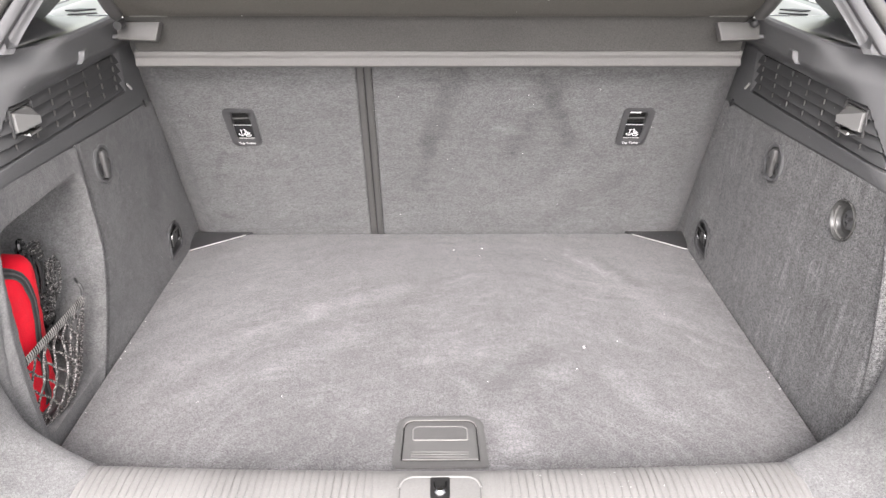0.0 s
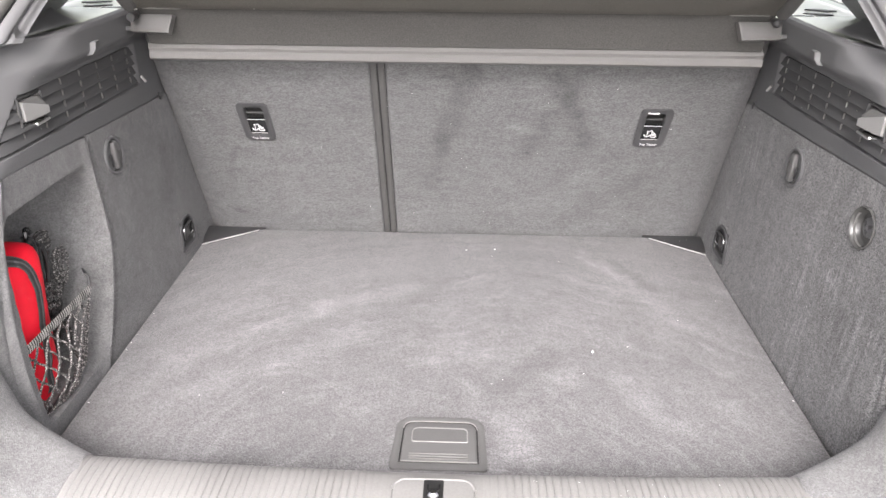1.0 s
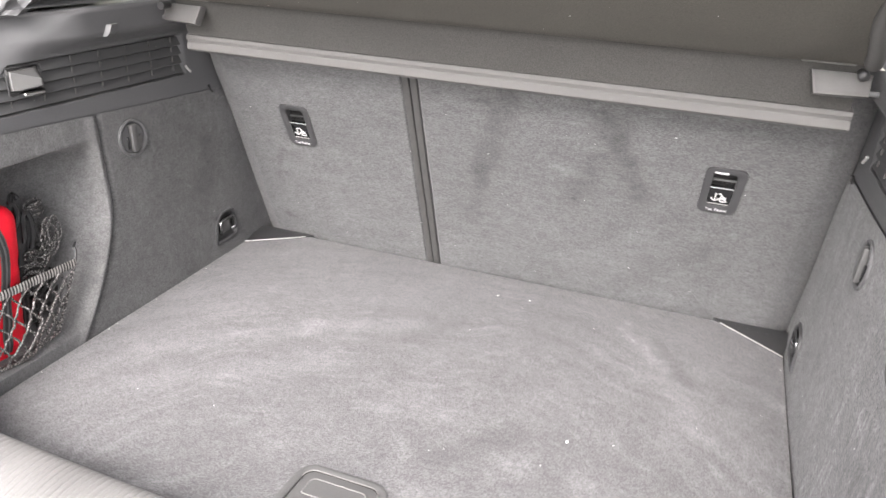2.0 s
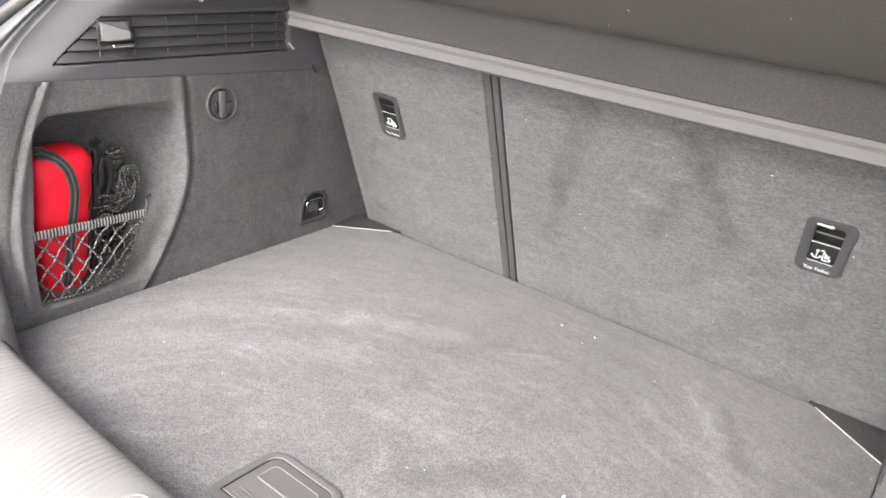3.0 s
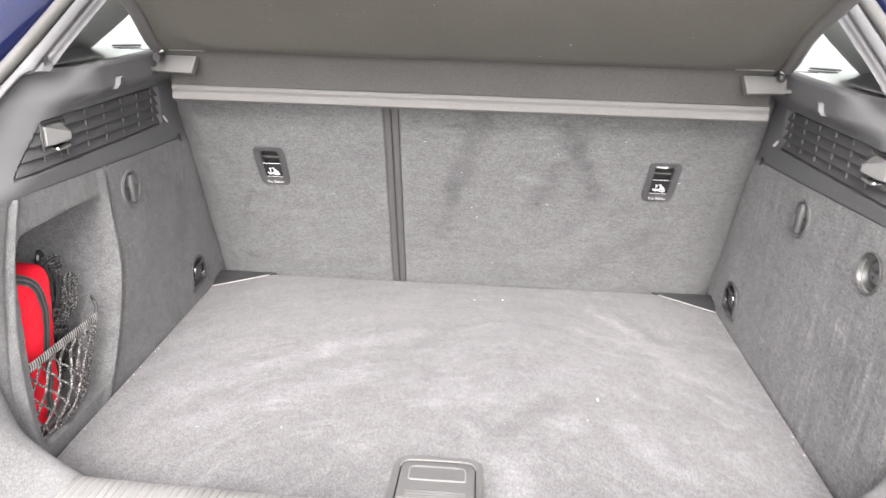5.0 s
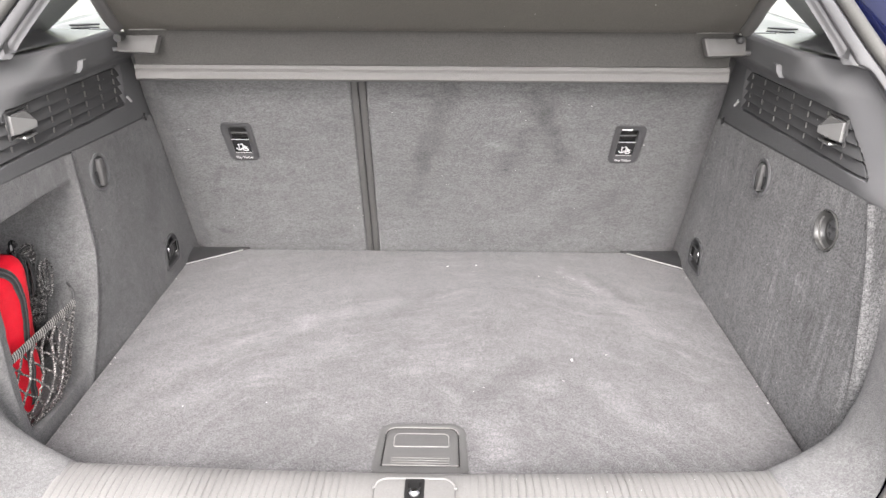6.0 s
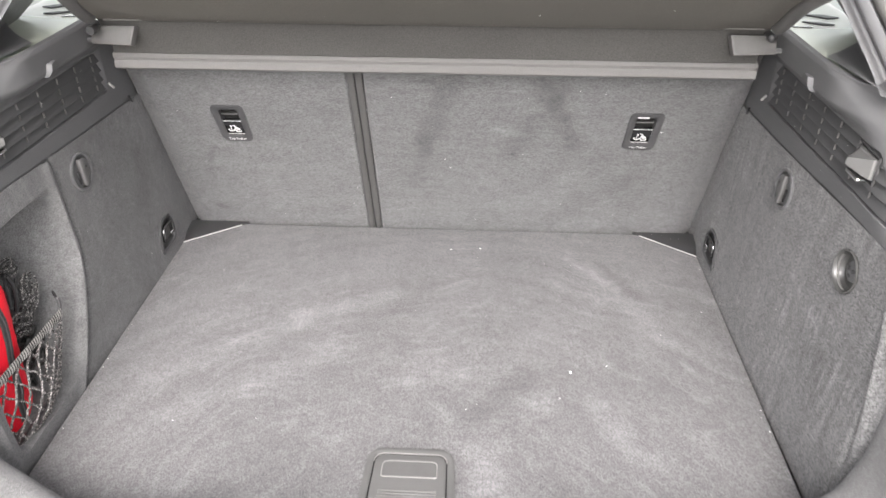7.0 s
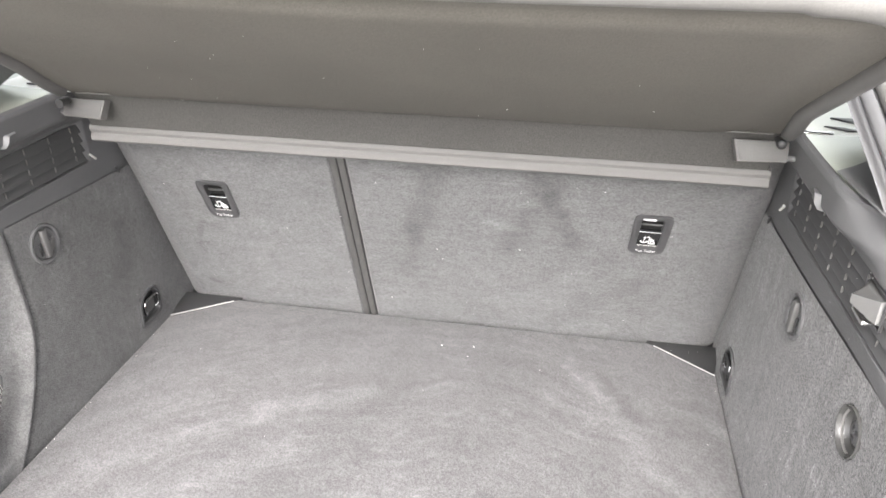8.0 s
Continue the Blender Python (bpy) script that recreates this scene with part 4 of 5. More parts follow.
# latch cover in the sill
bm = bmesh.new()
prism(bm, rounded(0.090, 0.09, (0.004, 0.004, 0.0155, 0.0155)), 0.006, basis((-0.002, -0.8170, 0.0627), (1, 0, 0), (0, 1, 0.02)))
part("cover_gap", bm, M_GREY, sill, "dark joint round the latch cover")
bm = bmesh.new()
prism(bm, rounded(0.087, 0.09, (0.004, 0.004, 0.014, 0.014)), 0.006, basis((-0.002, -0.8185, 0.0635), (1, 0, 0), (0, 1, 0.02)), bevel=0.0015)
cover = part("latch_cover", bm, M_SILL, sill, "smooth grey plastic latch cover")
bm = bmesh.new()
lip = rounded(0.0895, 0.09, (0.004, 0.004, 0.0155, 0.0155))
tube(bm, [(-0.002 + x, -0.8172 + y, 0.0622 + 0.02 * y) for x, y in lip if y > -0.03], 0.0020, 10)
part("cover_lip", bm, M_SILL, cover, "raised pale lip")
bm = bmesh.new()
prism(bm, rounded(0.0215, 0.036, (0.010, 0.010, 0.002, 0.002)), 0.001, basis((-0.002, -0.7922, 0.0645), (1, 0, 0), (0, 1, 0.02)))
part("latch_slot", bm, M_PIT, cover, "black latch opening")
bm = bmesh.new()
lathe(bm, [(0.0, 0.0045), (0.0035, 0.004), (0.0062, 0.001), (0.0066, -0.004), (0.0, -0.004)], 20, Matrix.Translation((-0.002, -0.795, 0.0650)), 1.15)
tube(bm, smooth_path([(-0.0085, -0.782, 0.0655), (-0.0075, -0.791, 0.0662), (-0.002, -0.7985, 0.0665), (0.0035, -0.791, 0.0662), (0.0045, -0.782, 0.0655)], 4), 0.0010, 8)
part("striker", bm, M_DARKCHROME, cover, "chrome striker loop")


def corner_plate(s):
    ob = thing("corner_plate", (s * 0.46, -0.03, -0.004), "black plastic corner plate with a bright edge on the cargo floor", "plate", "corner plates")
    bm = bmesh.new()
    pts = [(s * 0.388, -0.003), (s * 0.397, -0.016), (s * 0.494, -0.087), (s * 0.513, -0.002)]
    if s < 0:
        pts = pts[::-1]
    prism(bm, pts, 0.006, Matrix.Translation((0, 0, 0.0008)), bevel=0.0008)
    plate = part("plate", bm, M_BLACK, ob)
    bm = bmesh.new()
    tube(bm, [(s * 0.399, -0.0175, 0.0010), (s * 0.4945, -0.0885, 0.0010)], 0.0011, 6)
    part("edge", bm, M_EDGE, plate, "bright worn edge")


corner_plate(-1)
corner_plate(1)


# ---- fittings on the side walls ----
def wall_pose(s, y, z, out=0.0):
    """x along the wall, y up the wall, z into the boot."""
    x = wall_x(y, z) - out
    up = Vector((s * (wall_x(y, z + 0.01) - wall_x(y, z - 0.01)), 0, 0.02))
    along = Vector((s * (wall_x(y + 0.01, z) - wall_x(y - 0.01, z)), 0.02, 0)) * (-s)
    return basis((s * x, y, z), along, up)


def rotary(s):
    ob = thing("rotary_latch", (s * 0.513, -0.325, 0.245), "black round turn latch set in the carpeted wall", "latch", "turn latches")
    m = wall_pose(s, -0.3265, 0.2705, 0.001)
    bm = bmesh.new()
    lathe(bm, [(0.0295, -0.004), (0.0295, 0.0015), (0.0275, 0.0028), (0.0245, 0.0015), (0.0235, -0.003), (0.0, -0.003)], 36, m)
    part("ring", bm, M_TRIM, ob)
    bm = bmesh.new()
    lathe(bm, [(0.0225, -0.002), (0.022, 0.0005), (0.012, -0.0012), (0.0, -0.0015)], 32, m)
    dial = part("dial", bm, M_TRIM, ob)
    bm = bmesh.new()
    box(bm, (-0.0055, -0.0215, -0.002), (0.0055, 0.0215, 0.006), 0.002, 2, m=m)
    part("grip", bm, M_HANDLE, dial)
    bm = bmesh.new()
    xs = sorted((s * 0.0085, s * 0.0125))
    box(bm, (xs[0], -0.016, -0.001), (xs[1], 0.004, 0.0015), 0.0008, 1, m=m)
    part("stop", bm, M_GLOSS, dial)
    bm = bmesh.new()
    tri = [(-s * 0.0065, -0.0175), (-s * 0.0150, -0.0135), (-s * 0.0190, -0.0040), (-s * 0.0175, 0.0030), (-s * 0.0065, -0.0010)]
    prism(bm, tri if s > 0 else tri[::-1], 0.003, m @ Matrix.Translation((0, 0, 0.0016)), bevel=0.0006)
    part("key", bm, M_GREY, dial, "pale key of the dial")


def lashing(s):
    ob = thing("lashing_eye", (s * 0.502, -0.13, 0.022), "glossy black lashing eye with a dark chrome ring in the wall", "tie-down", "lashing eyes")
    m = wall_pose(s, -0.132, 0.052, 0.001)
    # flat foot with one drawn-out corner, round shoulders
    outer = [(-s * x, y) for x, y in rounded(0.060, 0.060, (0.005, 0.012, 0.024, 0.026), n=7)]
    outer = [(x + s * 0.16 * (0.03 - y) * (0.5 + s * x / 0.06), y) for x, y in outer]
    inner = [(x * 0.80, y * 0.80 + 0.0008) for x, y in outer]
    bm = bmesh.new()
    frame_of(bm, outer, inner, 0.0022, 0.0012, m)
    bezel = part("bezel", bm, M_BEZEL, ob)
    bm = bmesh.new()
    rows = [[m @ Vector((x * k, y * k, z)) for x, y in inner] for k, z in ((1.0, -0.001), (0.93, -0.0055), (0.6, -0.0075), (0.05, -0.0075))]
    sheet(bm, rows, closed=True)
    part("cup", bm, M_BLACK, bezel)
    bm = bmesh.new()
    box(bm, (-0.0140, -0.0140, -0.009), (0.0140, 0.0100, -0.0010), 0.0038, 3, m=m)
    part("pad", bm, M_HANDLE, bezel, "dark grey pad behind the ring")
    bm = bmesh.new()
    loop = rounded(0.043, 0.028, (0.006, 0.006, 0.011, 0.011), cy=0.0005)
    ring = [q for q in loop if q[1] > -0.0108]
    ring.sort(key=lambda q: math.atan2(q[0], q[1] + 0.004))
    tube(bm, [m @ Vector((-0.0150, -0.0130, -0.003))] + [m @ Vector((x, y, 0.0008 + 0.06 * (y + 0.014))) for x, y in ring] + [m @ Vector((0.0150, -0.0130, -0.003))], 0.0029, 10)
    part("ring", bm, M_DARKCHROME, ob, "dark chrome ring")


M_HOOK = mat("hook_plastic", (0.070, 0.070, 0.068), 0.20, 0.05, 900, 0.1, 20)


def bag_hook():
    ob = thing("bag_hook", (0.52, -0.535, 0.243), "black round folding bag hook in the carpeted wall", "hook")
    m = wall_pose(1, -0.533, 0.2675, 0.001)
    bm = bmesh.new()
    lathe(bm, [(0.0270, -0.004), (0.0270, 0.0012), (0.0260, 0.0018), (0.0250, 0.0008), (0.0242, -0.003), (0.0222, -0.0080), (0.0205, -0.0105), (0.012, -0.0115), (0.0, -0.0115)], 40, m)
    dish = part("dish", bm, M_HOOK, ob)
    bm = bmesh.new()
    lathe(bm, [(0.0, -0.0028), (0.0010, -0.0029), (0.0018, -0.0042), (0.0100, -0.0048), (0.0128, -0.0066), (0.0135, -0.0145), (0.0, -0.016)], 32, m @ Matrix.Translation((0.003, 0.002, 0)))
    part("button", bm, M_TRIM, dish, "dark grey hook button")
    for a in (0.5, 2.6, 4.7):
        bm = bmesh.new()
        tube(bm, [m @ Vector((0.003 + 0.004 * math.cos(a), 0.002 + 0.004 * math.sin(a), -0.0040)), m @ Vector((0.003 + 0.0125 * math.cos(a), 0.002 + 0.0125 * math.sin(a), -0.0070))], 0.0028, 8, flat=0.5, up=(1, 0, 0))
        part("spoke", bm, M_BLACK, dish, "black spoke of the hook button")
    # pale arc drawn as the highlight at the dish's lower left
    bm = bmesh.new()
    tube(bm, [m @ Vector((0.0242 * math.cos(a), 0.0242 * math.sin(a), -0.0045)) for a in np.linspace(2.6, 4.9, 14)], 0.0016, 6)
    part("hook_glint", bm, M_VINYL, dish, "pale crescent for the highlight in the hook's dish")


for s in (-1, 1):
    rotary(s)
    lashing(s)
bag_hook()


def lamp(s):
    ob = thing("boot_lamp", (s * 0.517, -0.489, 0.372), "clear-lensed boot lamp set into the side grille", "lamp", "boot lamps")
    y0, y1 = -0.513, -0.465
    x = upper_x(-0.49, 0.39)
    # wedge lens: a low flat rear end, a crease running down to the front, a rounded nose standing proud
    rows = []
    for j in range(25):
        row = []
        for i in range(29):
            u = i / 28
            over = 0.97 - 0.60 * u
            v = over * j / 12 if j <= 12 else over + (1 - over) * (j - 12) / 12
            y, z = y0 + (y1 - y0) * u, 0.3765 + 0.0275 * v
            peak, under = 0.002 + 0.020 * u, 0.26 * u
            proud = peak * min(1.0, 0.12 + 0.88 * (1 - v) / (1 - over)) * min(1.0, 0.35 + 0.65 * v / max(1e-6, under))
            ends = min(1.0, (1 - u) / 0.28) ** 0.55 * min(1.0, v / 0.05) ** 0.5 * min(1.0, (1 - v) / 0.07) ** 0.5 * min(1.0, u / 0.03) ** 0.5
            row.append((s * (x + 0.004 - (proud + 0.004) * ends), y, z))
        rows.append(row)
    # one lens in two colours: lit below the crease, dim above it
    for nm, band, material, lab in (("lit_facet", rows[:13], M_LENS, "lower lens facet in a paler, lit tone"), ("lens", rows[12:], M_DIMLENS, "upper lens facet in a greyer, dim tone")):
        bm = bmesh.new()
        sheet(bm, band)
        part(nm, bm, material, ob, lab)
    bm = bmesh.new()
    yy = (y0 - 0.0025, y1 + 0.0025)
    c = [(s * (x + 0.001), y, z) for y, z in ((yy[0], 0.373), (yy[1], 0.373), (yy[1], 0.4065), (yy[0], 0.4065))]
    tube(bm, c + c[:1], 0.0014, 6)
    part("housing", bm, M_BLACK, ob)
    # chrome bar added to give the light patch on the slats below the lens
    bm = bmesh.new()
    xs = sorted((s * (x - 0.0100), s * (x + 0.006)))
    box(bm, (xs[0], y0 + 0.012, 0.3690), (xs[1], y1 - 0.004, 0.3742), 0.0022, 4)
    part("rim", bm, M_CHROME, ob, "chrome bar added for the glint below the lens")


def catch(s):
    ob = thing("shelf_catch", (s * 0.489, -0.367, 0.431), "small grey plastic catch on the side ledge", "catch", "shelf catches")
    bm = bmesh.new()
    rows = []
    for z in (0.4305, 0.4312, 0.4380, 0.4466, 0.4473):
        x, y = upper_x(-0.362, z), -0.360 + 0.45 * (z - 0.438)
        k = 0.0 if 0.4308 < z < 0.4470 else 0.0007
        rows.append([(s * (x + 0.003), y - 0.013 + k, z), (s * (x - 0.0060 + k), y - 0.0075 + k, z), (s * (x - 0.0045 + k), y + 0.0075 - k, z), (s * (x + 0.003), y + 0.010 - k, z)])
    g = sheet(bm, rows, closed=True)
    bm.faces.new(g[0][::-1])
    bm.faces.new(g[-1])
    part("tab", bm, M_TRIM, ob)
    bm = bmesh.new()
    tube(bm, [(s * 0.5105, -0.190, 0.358), (s * 0.5085, -0.181, 0.348)], 0.0020, 8)
    part("peg", bm, M_EDGE, ob, "small white peg")


for s in (-1, 1):
    lamp(s)
    catch(s)

# ---- the pocket: first-aid bag, cords, net ----
bag = thing("first_aid_bag", (-0.575, -0.592, 0.02), "bright red nylon first-aid bag with black zip", "bag")
bm = bmesh.new()
rows = []


def bag_ring(v, k=1.0):
    """Outline of the bag at height v, standing and slightly slumped."""
    z = 0.022 + 0.209 * v
    top = math.sqrt(max(0.0, 1 - max(0.0, (v - 0.84) / 0.16) ** 2.4))
    bot = 0.86 + 0.14 * sstep(0, 0.12, v)
    aft, fore = -0.628 + 0.004 * v, -0.560 + 0.031 * v
    wy, wx = 0.5 * (fore - aft) * (0.55 + 0.45 * top) * bot, 0.038 * (0.30 + 0.70 * top) * bot
    cy, cx = 0.5 * (aft + fore), -0.563
    out = []
    for a in np.linspace(0, 2 * math.pi, 41)[:-1]:
        c, q = math.cos(a), math.sin(a)
        r = (abs(c) ** 4 + abs(q) ** 4) ** -0.25
        w = 0.0026 * noise.noise((c * 2, q * 2, v * 9)) + 0.0010 * noise.noise((c * 7, q * 7, v * 14))
        out.append(Vector((cx + k * (wx + w) * r * c, cy + k * (wy + w) * r * q, z)))
    return out


for v in np.linspace(0, 1, 34):
    rows.append(bag_ring(float(v)))
g = sheet(bm, rows, closed=True)
bm.faces.new(g[0][::-1])
bm.faces.new(g[-1])
bag_body = part("body", bm, M_RED, bag)


def bag_face(y, z):
    """How far into the boot the bag's front stands."""
    v = (z - 0.022) / 0.209
    r = bag_ring(min(1.0, max(0.0, v)))
    near = [p for p in r if p.x > -0.571]
    return max(p.x for p in near if abs(p.y - y) < 0.012) if any(abs(p.y - y) < 0.012 for p in near) else -0.55


ZIP = smooth_path([(0, -0.613, 0.2305), (0, -0.600, 0.2290), (0, -0.5855, 0.2200), (0, -0.5745, 0.200), (0, -0.5715, 0.170), (0, -0.578, 0.133), (0, -0.589, 0.079), (0, -0.597, 0.030)], 8)
for nm, width, lift, material, lab in (("zip_tape", 0.0072, 0.0010, M_TAPE, "grey woven zip tape"), ("zip_edge", 0.0050, 0.0018, M_ZIP, "black zip band"), ("zip_chain", 0.0014, 0.0028, M_TRIM, "grey zip teeth")):
    bm = bmesh.new()
    rows = []
    for i, p in enumerate(ZIP):
        d = (ZIP[min(i + 1, len(ZIP) - 1)] - ZIP[max(i - 1, 0)]).normalized()
        n = Vector((0, d.z, -d.y))
        row = []
        for k in (-1, -0.5, 0, 0.5, 1):
            q = p + n * width * k
            row.append((bag_face(q.y, q.z) + lift, q.y, q.z))
        rows.append(row)
    sheet(bm, rows)
    part(nm, bm, material, bag_body, lab)

# elastic net across the pocket
net = thing("luggage_net", (-0.52, -0.56, 0.02), "dark elastic luggage net stretched across the side pocket", "net")
NX = -0.519


def net_point(u, v):
    """u along from rear to front, v from the lower cord up to the band."""
    low = Vector((NX, -0.638 + 0.121 * u, 0.019 + 0.004 * u))
    top = Vector((NX + 0.004, -0.641 + 0.170 * u, 0.124 - 0.006 * u))
    p = low + (top - low) * v
    p.x += 0.022 * math.sin(math.pi * u) * math.sin(math.pi * min(1, 0.2 + v)) * (0.9 if u < 0.6 else 0.5)
    return p


bm = bmesh.new()
rows = []
for u in np.linspace(0, 1, 340):
    p = net_point(float(u), 1.0)
    w = 0.0005 * abs(math.sin(u * 130))
    rows.append([p + Vector((0.0006 + w, 0, 0.0065)), p + Vector((0.0018 + w, 0, 0)), p + Vector((0.0006 + w, 0, -0.0065)), p + Vector((-0.0014, 0, 0))])
sheet(bm, rows, closed=True)
part("band", bm, M_BAND, net, "ribbed grey elastic band")
cols = 6
for i in range(-3, cols + 1):
    for d in (1, -1):
        pts = []
        for k in range(25):
            v = k / 24
            u = (i + (v * 3 if d > 0 else 3 - v * 3)) / cols
            if -0.001 <= u <= 1.001:
                wob = 0.012 * math.sin(v * 8 * math.pi + i)
                q = net_point(min(1, max(0, u + wob * 0.3)), v * 0.95)
                pts.append(q + Vector((0.0012 * d, 0, 0.0012 * math.sin(v * 50 + i))))
        if len(pts) > 3:
            bm = bmesh.new()
            tube(bm, [p + Vector((0, 0.0009 * math.sin(2.3 * q), 0.0009 * math.cos(1.9 * q))) for q, p in enumerate(pts)], 0.0016, 6)
            part("cord", bm, M_CORD, net)
bm = bmesh.new()
tube(bm, [net_point(u, 0) for u in np.linspace(0, 1, 12)] + [net_point(1, v) for v in np.linspace(0.1, 1, 8)], 0.002, 6)
part("hem", bm, M_CORD, net)
bm = bmesh.new()
tube(bm, smooth_path([net_point(1, 1) + Vector((0, -0.002, -0.004)), (-0.516, -0.466, 0.132), (-0.520, -0.464, 0.139), (-0.530, -0.452, 0.1395)], 4), 0.0022, 6)
part("hook", bm, M_BLACK, net, "black hook holding the net")
bm = bmesh.new()
tube(bm, [(NX - 0.002, -0.636, 0.0155), (NX - 0.002, -0.545, 0.0185)], 0.0025, 6)
part("rod", bm, M_BLACK, net, "thin black rod along the pocket floor")

# wound cords, buckles and a small dark pouch beside the bag
rng = random.Random(5)
cords = thing("cord_bundle", (-0.575, -0.50, 0.03), "tangled grey and black braided cord bundle beside the bag", "cord")
for k in range(11):         # skein wound round its own top
    bm = bmesh.new()
    z = 0.190 + 0.0021 * k
    loop = [Vector((-0.556 + 0.008 * math.sin(a), -0.489 + (0.0140 - 0.0005 * abs(k - 5)) * math.cos(a) + 0.0012 * math.sin(1.7 * k), z + 0.0030 * math.sin(a + 0.8 * k))) for a in np.linspace(0, 6.28, 17)]
    tube(bm, loop, 0.0013, 6)
    part("cord", bm, M_DARKCORD if k % 2 else M_GREYCORD, cords)
for k in range(9):          # loops hanging from the skein
    bm = bmesh.new()
    y, w, h = -0.493 + 0.009 * (k % 3) + rng.uniform(-0.003, 0.003), 0.006 + 0.0016 * (k % 4), 0.015 + 0.005 * (k % 3)
    z, ph = 0.188 - h - 0.005 * (k // 3), rng.uniform(0, 6)
    loop = [Vector((-0.548 + 0.004 * math.sin(a + ph) + 0.002 * (k % 3), y + w * math.cos(a) + 0.003 * math.sin(2 * a + ph), z + h * math.sin(a))) for a in np.linspace(0, 6.28, 26)]
    tube(bm, loop, 0.0013, 6)
    part("cord", bm, M_GREYCORD if k % 3 else M_DARKCORD, cords)
for k in range(11):         # strands lying in waves above the band, swept up at their end
    bm = bmesh.new()
    z, ph = 0.108 + 0.0034 * k + rng.uniform(-0.002, 0.002), rng.uniform(0, 6)
    y0, y1 = -0.532 + rng.uniform(0, 0.010), -0.470 + rng.uniform(-0.012, 0.0)
    run = [Vector((-0.549 + 0.005 * math.sin(5 * u + ph), y0 + (y1 - y0) * u, z + 0.0036 * math.sin(11 * u + ph) + 0.020 * u ** 4)) for u in np.linspace(0, 1, 30)]
    tube(bm, run, 0.0016, 6)
    part("cord", bm, M_DARKCORD if k % 4 == 0 else M_GREYCORD, cords)
for k in range(22):         # the heap behind the net
    bm = bmesh.new()
    c = Vector((-0.562 + rng.uniform(-0.016, 0.012), -0.516 + rng.uniform(-0.026, 0.022), 0.060 + rng.uniform(-0.030, 0.036)))
    ry, rz, ph = 0.012 + rng.uniform(0, 0.014), 0.010 + rng.uniform(0, 0.016), rng.uniform(0, 6)
    loop = [c + Vector((0.008 * math.sin(2 * a + ph), ry * math.cos(a), rz * math.sin(a) + 0.005 * math.sin(3 * a + ph))) for a in np.linspace(0, 6.2, 26)]
    tube(bm, loop, 0.0018, 5)
    part("cord", bm, M_DARKCORD, cords)
pouch = thing("dark_pouch", (-0.58, -0.52, 0.022), "small black fabric pouch with zip edges beside the red bag", "pouch")
bm = bmesh.new()
vs = box(bm, (-0.610, -0.556, 0.022), (-0.560, -0.512, 0.198), 0.010, 3)
for v in vs:
    v.co.y += 0.10 * (v.co.z - 0.11) + 0.002 * noise.noise(v.co * 40)
    v.co.x += 0.002 * noise.noise(v.co * 30)
body = part("body", bm, M_ZIP, pouch)
for k in range(3):
    bm = bmesh.new()
    y = -0.534 + 0.0075 * k
    tube(bm, smooth_path([(-0.5585, y - 0.012, 0.030), (-0.5580, y - 0.001, 0.110), (-0.5580, y + 0.005, 0.170), (-0.5610, y + 0.006, 0.194), (-0.568, y + 0.006, 0.1995)], 6), 0.0012, 6)
    part("piping", bm, M_TAPE, body, "grey piping along the pouch")
strap = thing("strap_buckle", (-0.575, -0.520, 0.03), "black webbing strap with glossy plastic clips beside the bag", "strap")
bm = bmesh.new()
tube(bm, smooth_path([(-0.556, -0.526, 0.110), (-0.553, -0.521, 0.150), (-0.554, -0.519, 0.185), (-0.558, -0.520, 0.225)], 6), 0.0075, 8, flat=0.3, up=(1, 0, 0))
part("webbing", bm, M_ZIP, strap)
for y, z, w, h, tilt in ((-0.5315, 0.205, 0.0065, 0.018, 0.22), (-0.5130, 0.178, 0.0075, 0.027, 0.10)):
    # bowed clip, open at its foot
    m = Matrix.Translation((-0.547, y, z)) @ Matrix.Rotation(-tilt, 4, "X") @ basis((0, 0, 0), (0, 1, 0), (0, 0, 1))
    bow = [(-w, -h * 0.55), (-w, h * 0.1), (-w * 0.92, h * 0.55), (-w * 0.5, h * 0.92), (0.0, h), (w * 0.5, h * 0.92), (w * 0.92, h * 0.5), (w, 0.0), (w * 0.9, -h * 0.5), (w * 0.55, -h)]
    bm = bmesh.new()
    tube(bm, smooth_path([m @ Vector((u, v, 0.003 * math.cos(1.5 * v / h))) for u, v in bow], 4), 0.0040, 10, flat=0.7)
    part("buckle", bm, M_GLOSS, strap, "glossy black plastic clip")
bm = bmesh.new()
tube(bm, smooth_path([(-0.552, -0.520, 0.208), (-0.551, -0.526, 0.219), (-0.552, -0.524, 0.231), (-0.554, -0.517, 0.233), (-0.553, -0.513, 0.226)], 6), 0.0036, 8)
part("snap_hook", bm, M_GLOSS, strap, "glossy black snap hook")
bm = bmesh.new()
box(bm, (-0.632, -0.62, 0.012), (-0.53, -0.46, 0.020), 0.003)
solid("pocket_base", bm, M_WALL_B, "carpeted base of the side pocket under the bag", "shelf")

# loose lint on carpet and shelf
bm = bmesh.new()
rng = random.Random(3)


def fleck(p, size, stretch=2.0):
    a = rng.uniform(0, 6.28)
    v = bmesh.ops.create_icosphere(bm, subdivisions=1, radius=size)["verts"]
    m = Matrix.Translation(p) @ Matrix.Rotation(a, 4, "Z") @ Matrix.Diagonal((stretch, 0.7, 0.5, 1))
    bmesh.ops.transform(bm, matrix=m, verts=v)


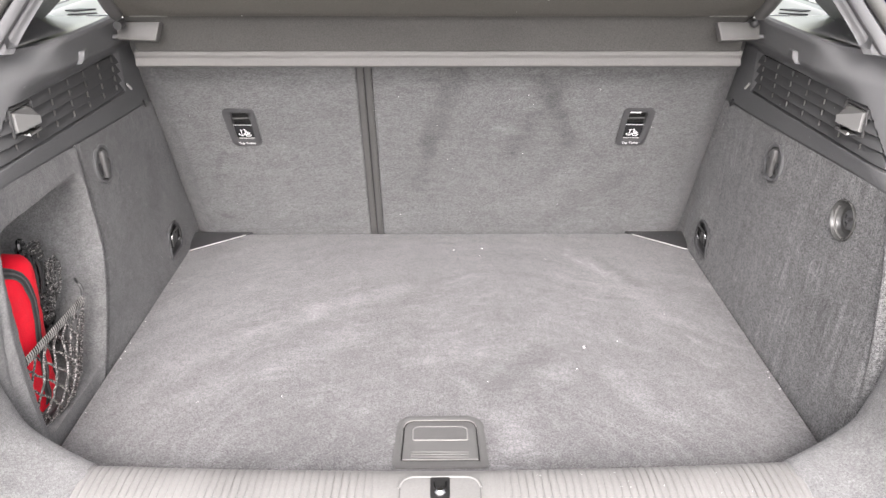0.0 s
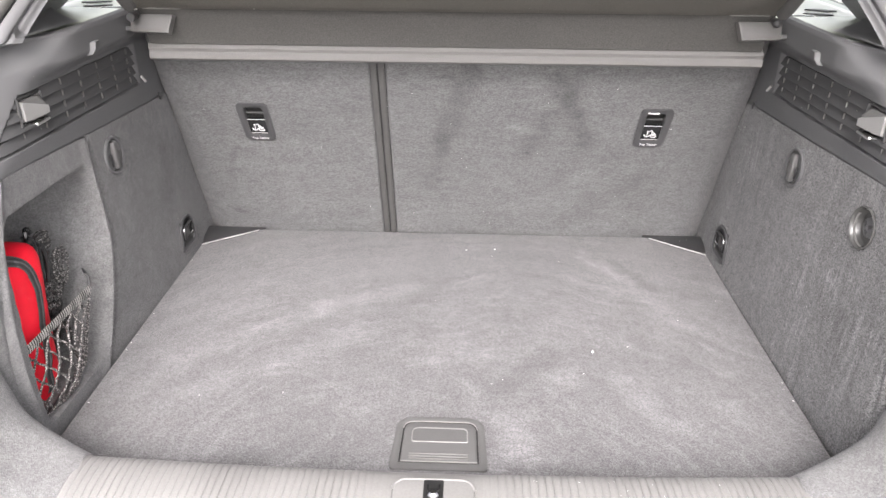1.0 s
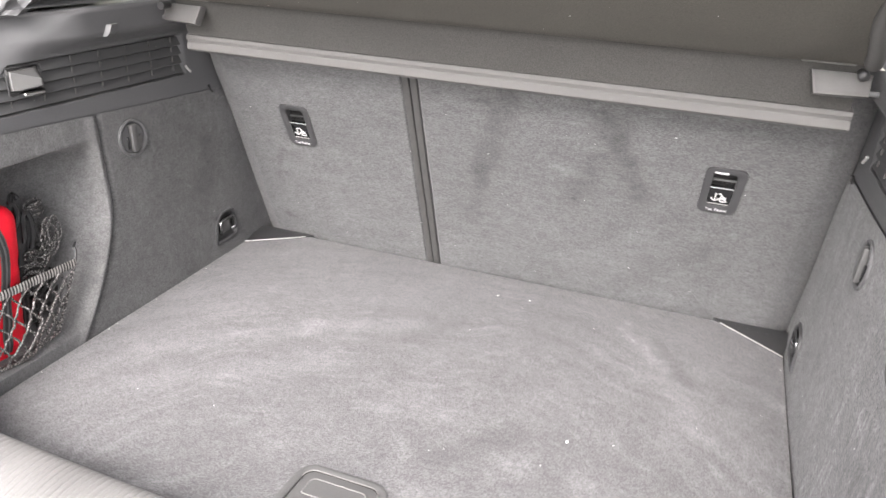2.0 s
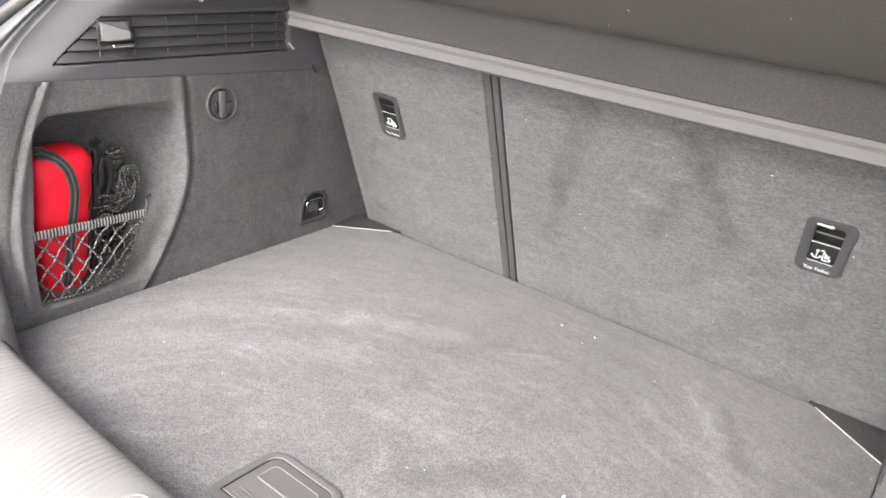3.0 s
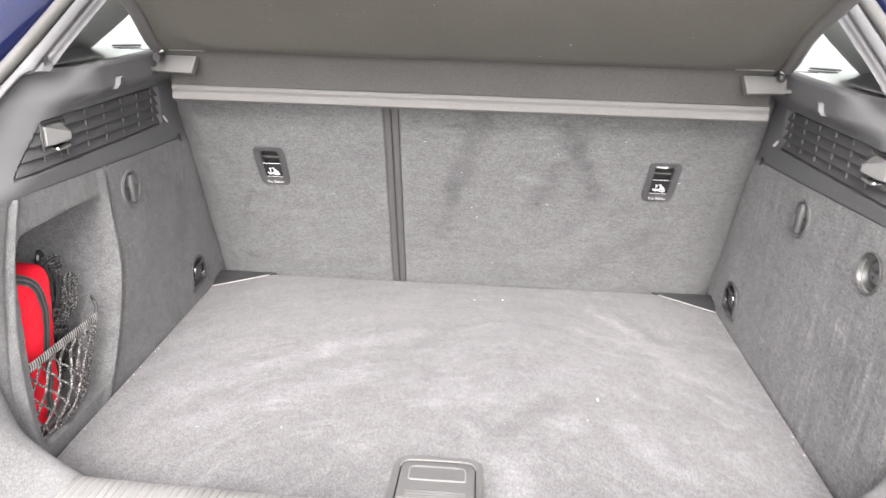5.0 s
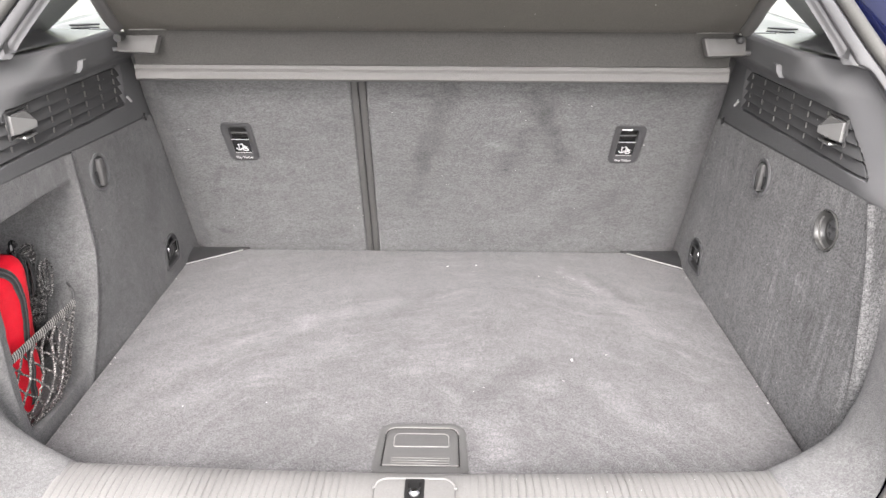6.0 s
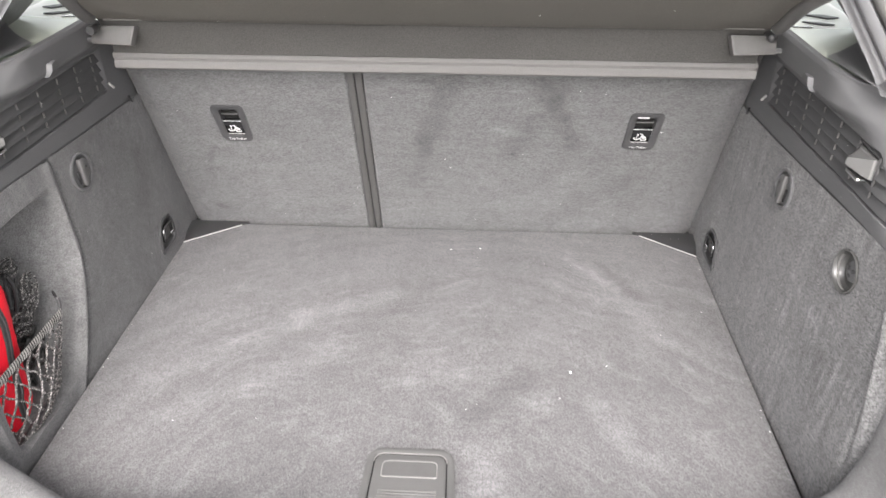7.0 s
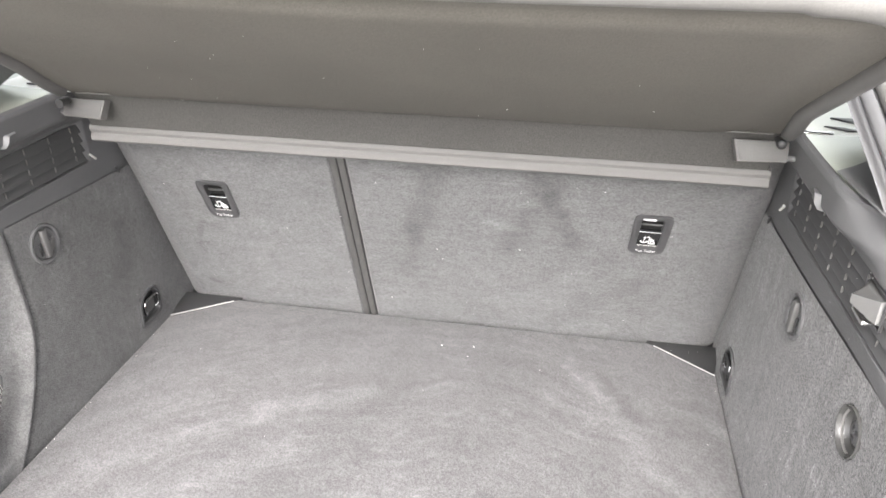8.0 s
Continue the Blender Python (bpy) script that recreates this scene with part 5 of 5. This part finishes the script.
fleck((0.226, -0.429, 0.002), 0.0028, 1.3)
fleck((0.029, -0.088, 0.001), 0.0014)
fleck((0.085, -0.082, 0.001), 0.0014)
for k in range(16):
    fleck((rng.uniform(-0.47, 0.47), rng.uniform(-0.70, -0.05), 0.0008), rng.uniform(0.0004, 0.0007), rng.uniform(1, 3))
for k in range(24):
    fleck(on_shelf(rng.uniform(-0.42, 0.42), rng.uniform(0.02, 0.36), 0.0065), rng.uniform(0.0002, 0.0005), rng.uniform(1, 3))
fleck(on_shelf(0.150, 0.09, 0.0065), 0.0009, 1.2)
for k in range(30):
    fleck(on_seat(rng.uniform(-0.48, 0.48), rng.uniform(0.02, 0.36), 0.0012), rng.uniform(0.0003, 0.0007), rng.uniform(1, 4))
for k in range(16):
    s = rng.choice((-1, 1))
    y, z = rng.uniform(-0.52, -0.20), rng.uniform(0.325, 0.46)
    fleck((s * (upper_x(y, z) - 0.0006), y, z), rng.uniform(0.0003, 0.0006), 1.2)
for k in range(22):         # on the carpeted walls
    s = 1 if k % 3 else -1
    y, z = rng.uniform(-0.62 if s > 0 else -0.42, -0.10), rng.uniform(0.02, 0.28)
    fleck((s * (wall_x(y, z) - 0.0008), y, z), rng.uniform(0.0003, 0.0006), 1.0)
for k in range(12):         # gathered along the foot of the walls
    s = rng.choice((-1, 1))
    fleck((s * rng.uniform(0.486, 0.492), rng.uniform(-0.60, -0.12), 0.0010), rng.uniform(0.0005, 0.0009), rng.uniform(1, 2.5))
for k in range(14):
    y, z = rng.uniform(-0.60, -0.10), rng.uniform(0.02, 0.28)
    fleck((wall_x(y, z) - 0.0006, y, z), rng.uniform(0.0003, 0.0006), 1.5)
for k in range(14):
    fleck((rng.uniform(0.05, 0.36), rng.uniform(-0.80, -0.76), 0.0615), rng.uniform(0.0002, 0.0005), rng.uniform(1, 2))
for k in range(6):
    fleck((rng.uniform(0.41, 0.48), rng.uniform(-0.03, -0.01), 0.0012), rng.uniform(0.0003, 0.0006), 1.2)
solid("lint", bm, M_LINT, "pale lint flecks scattered on the carpet and shelf", "lint", kind="stuff")
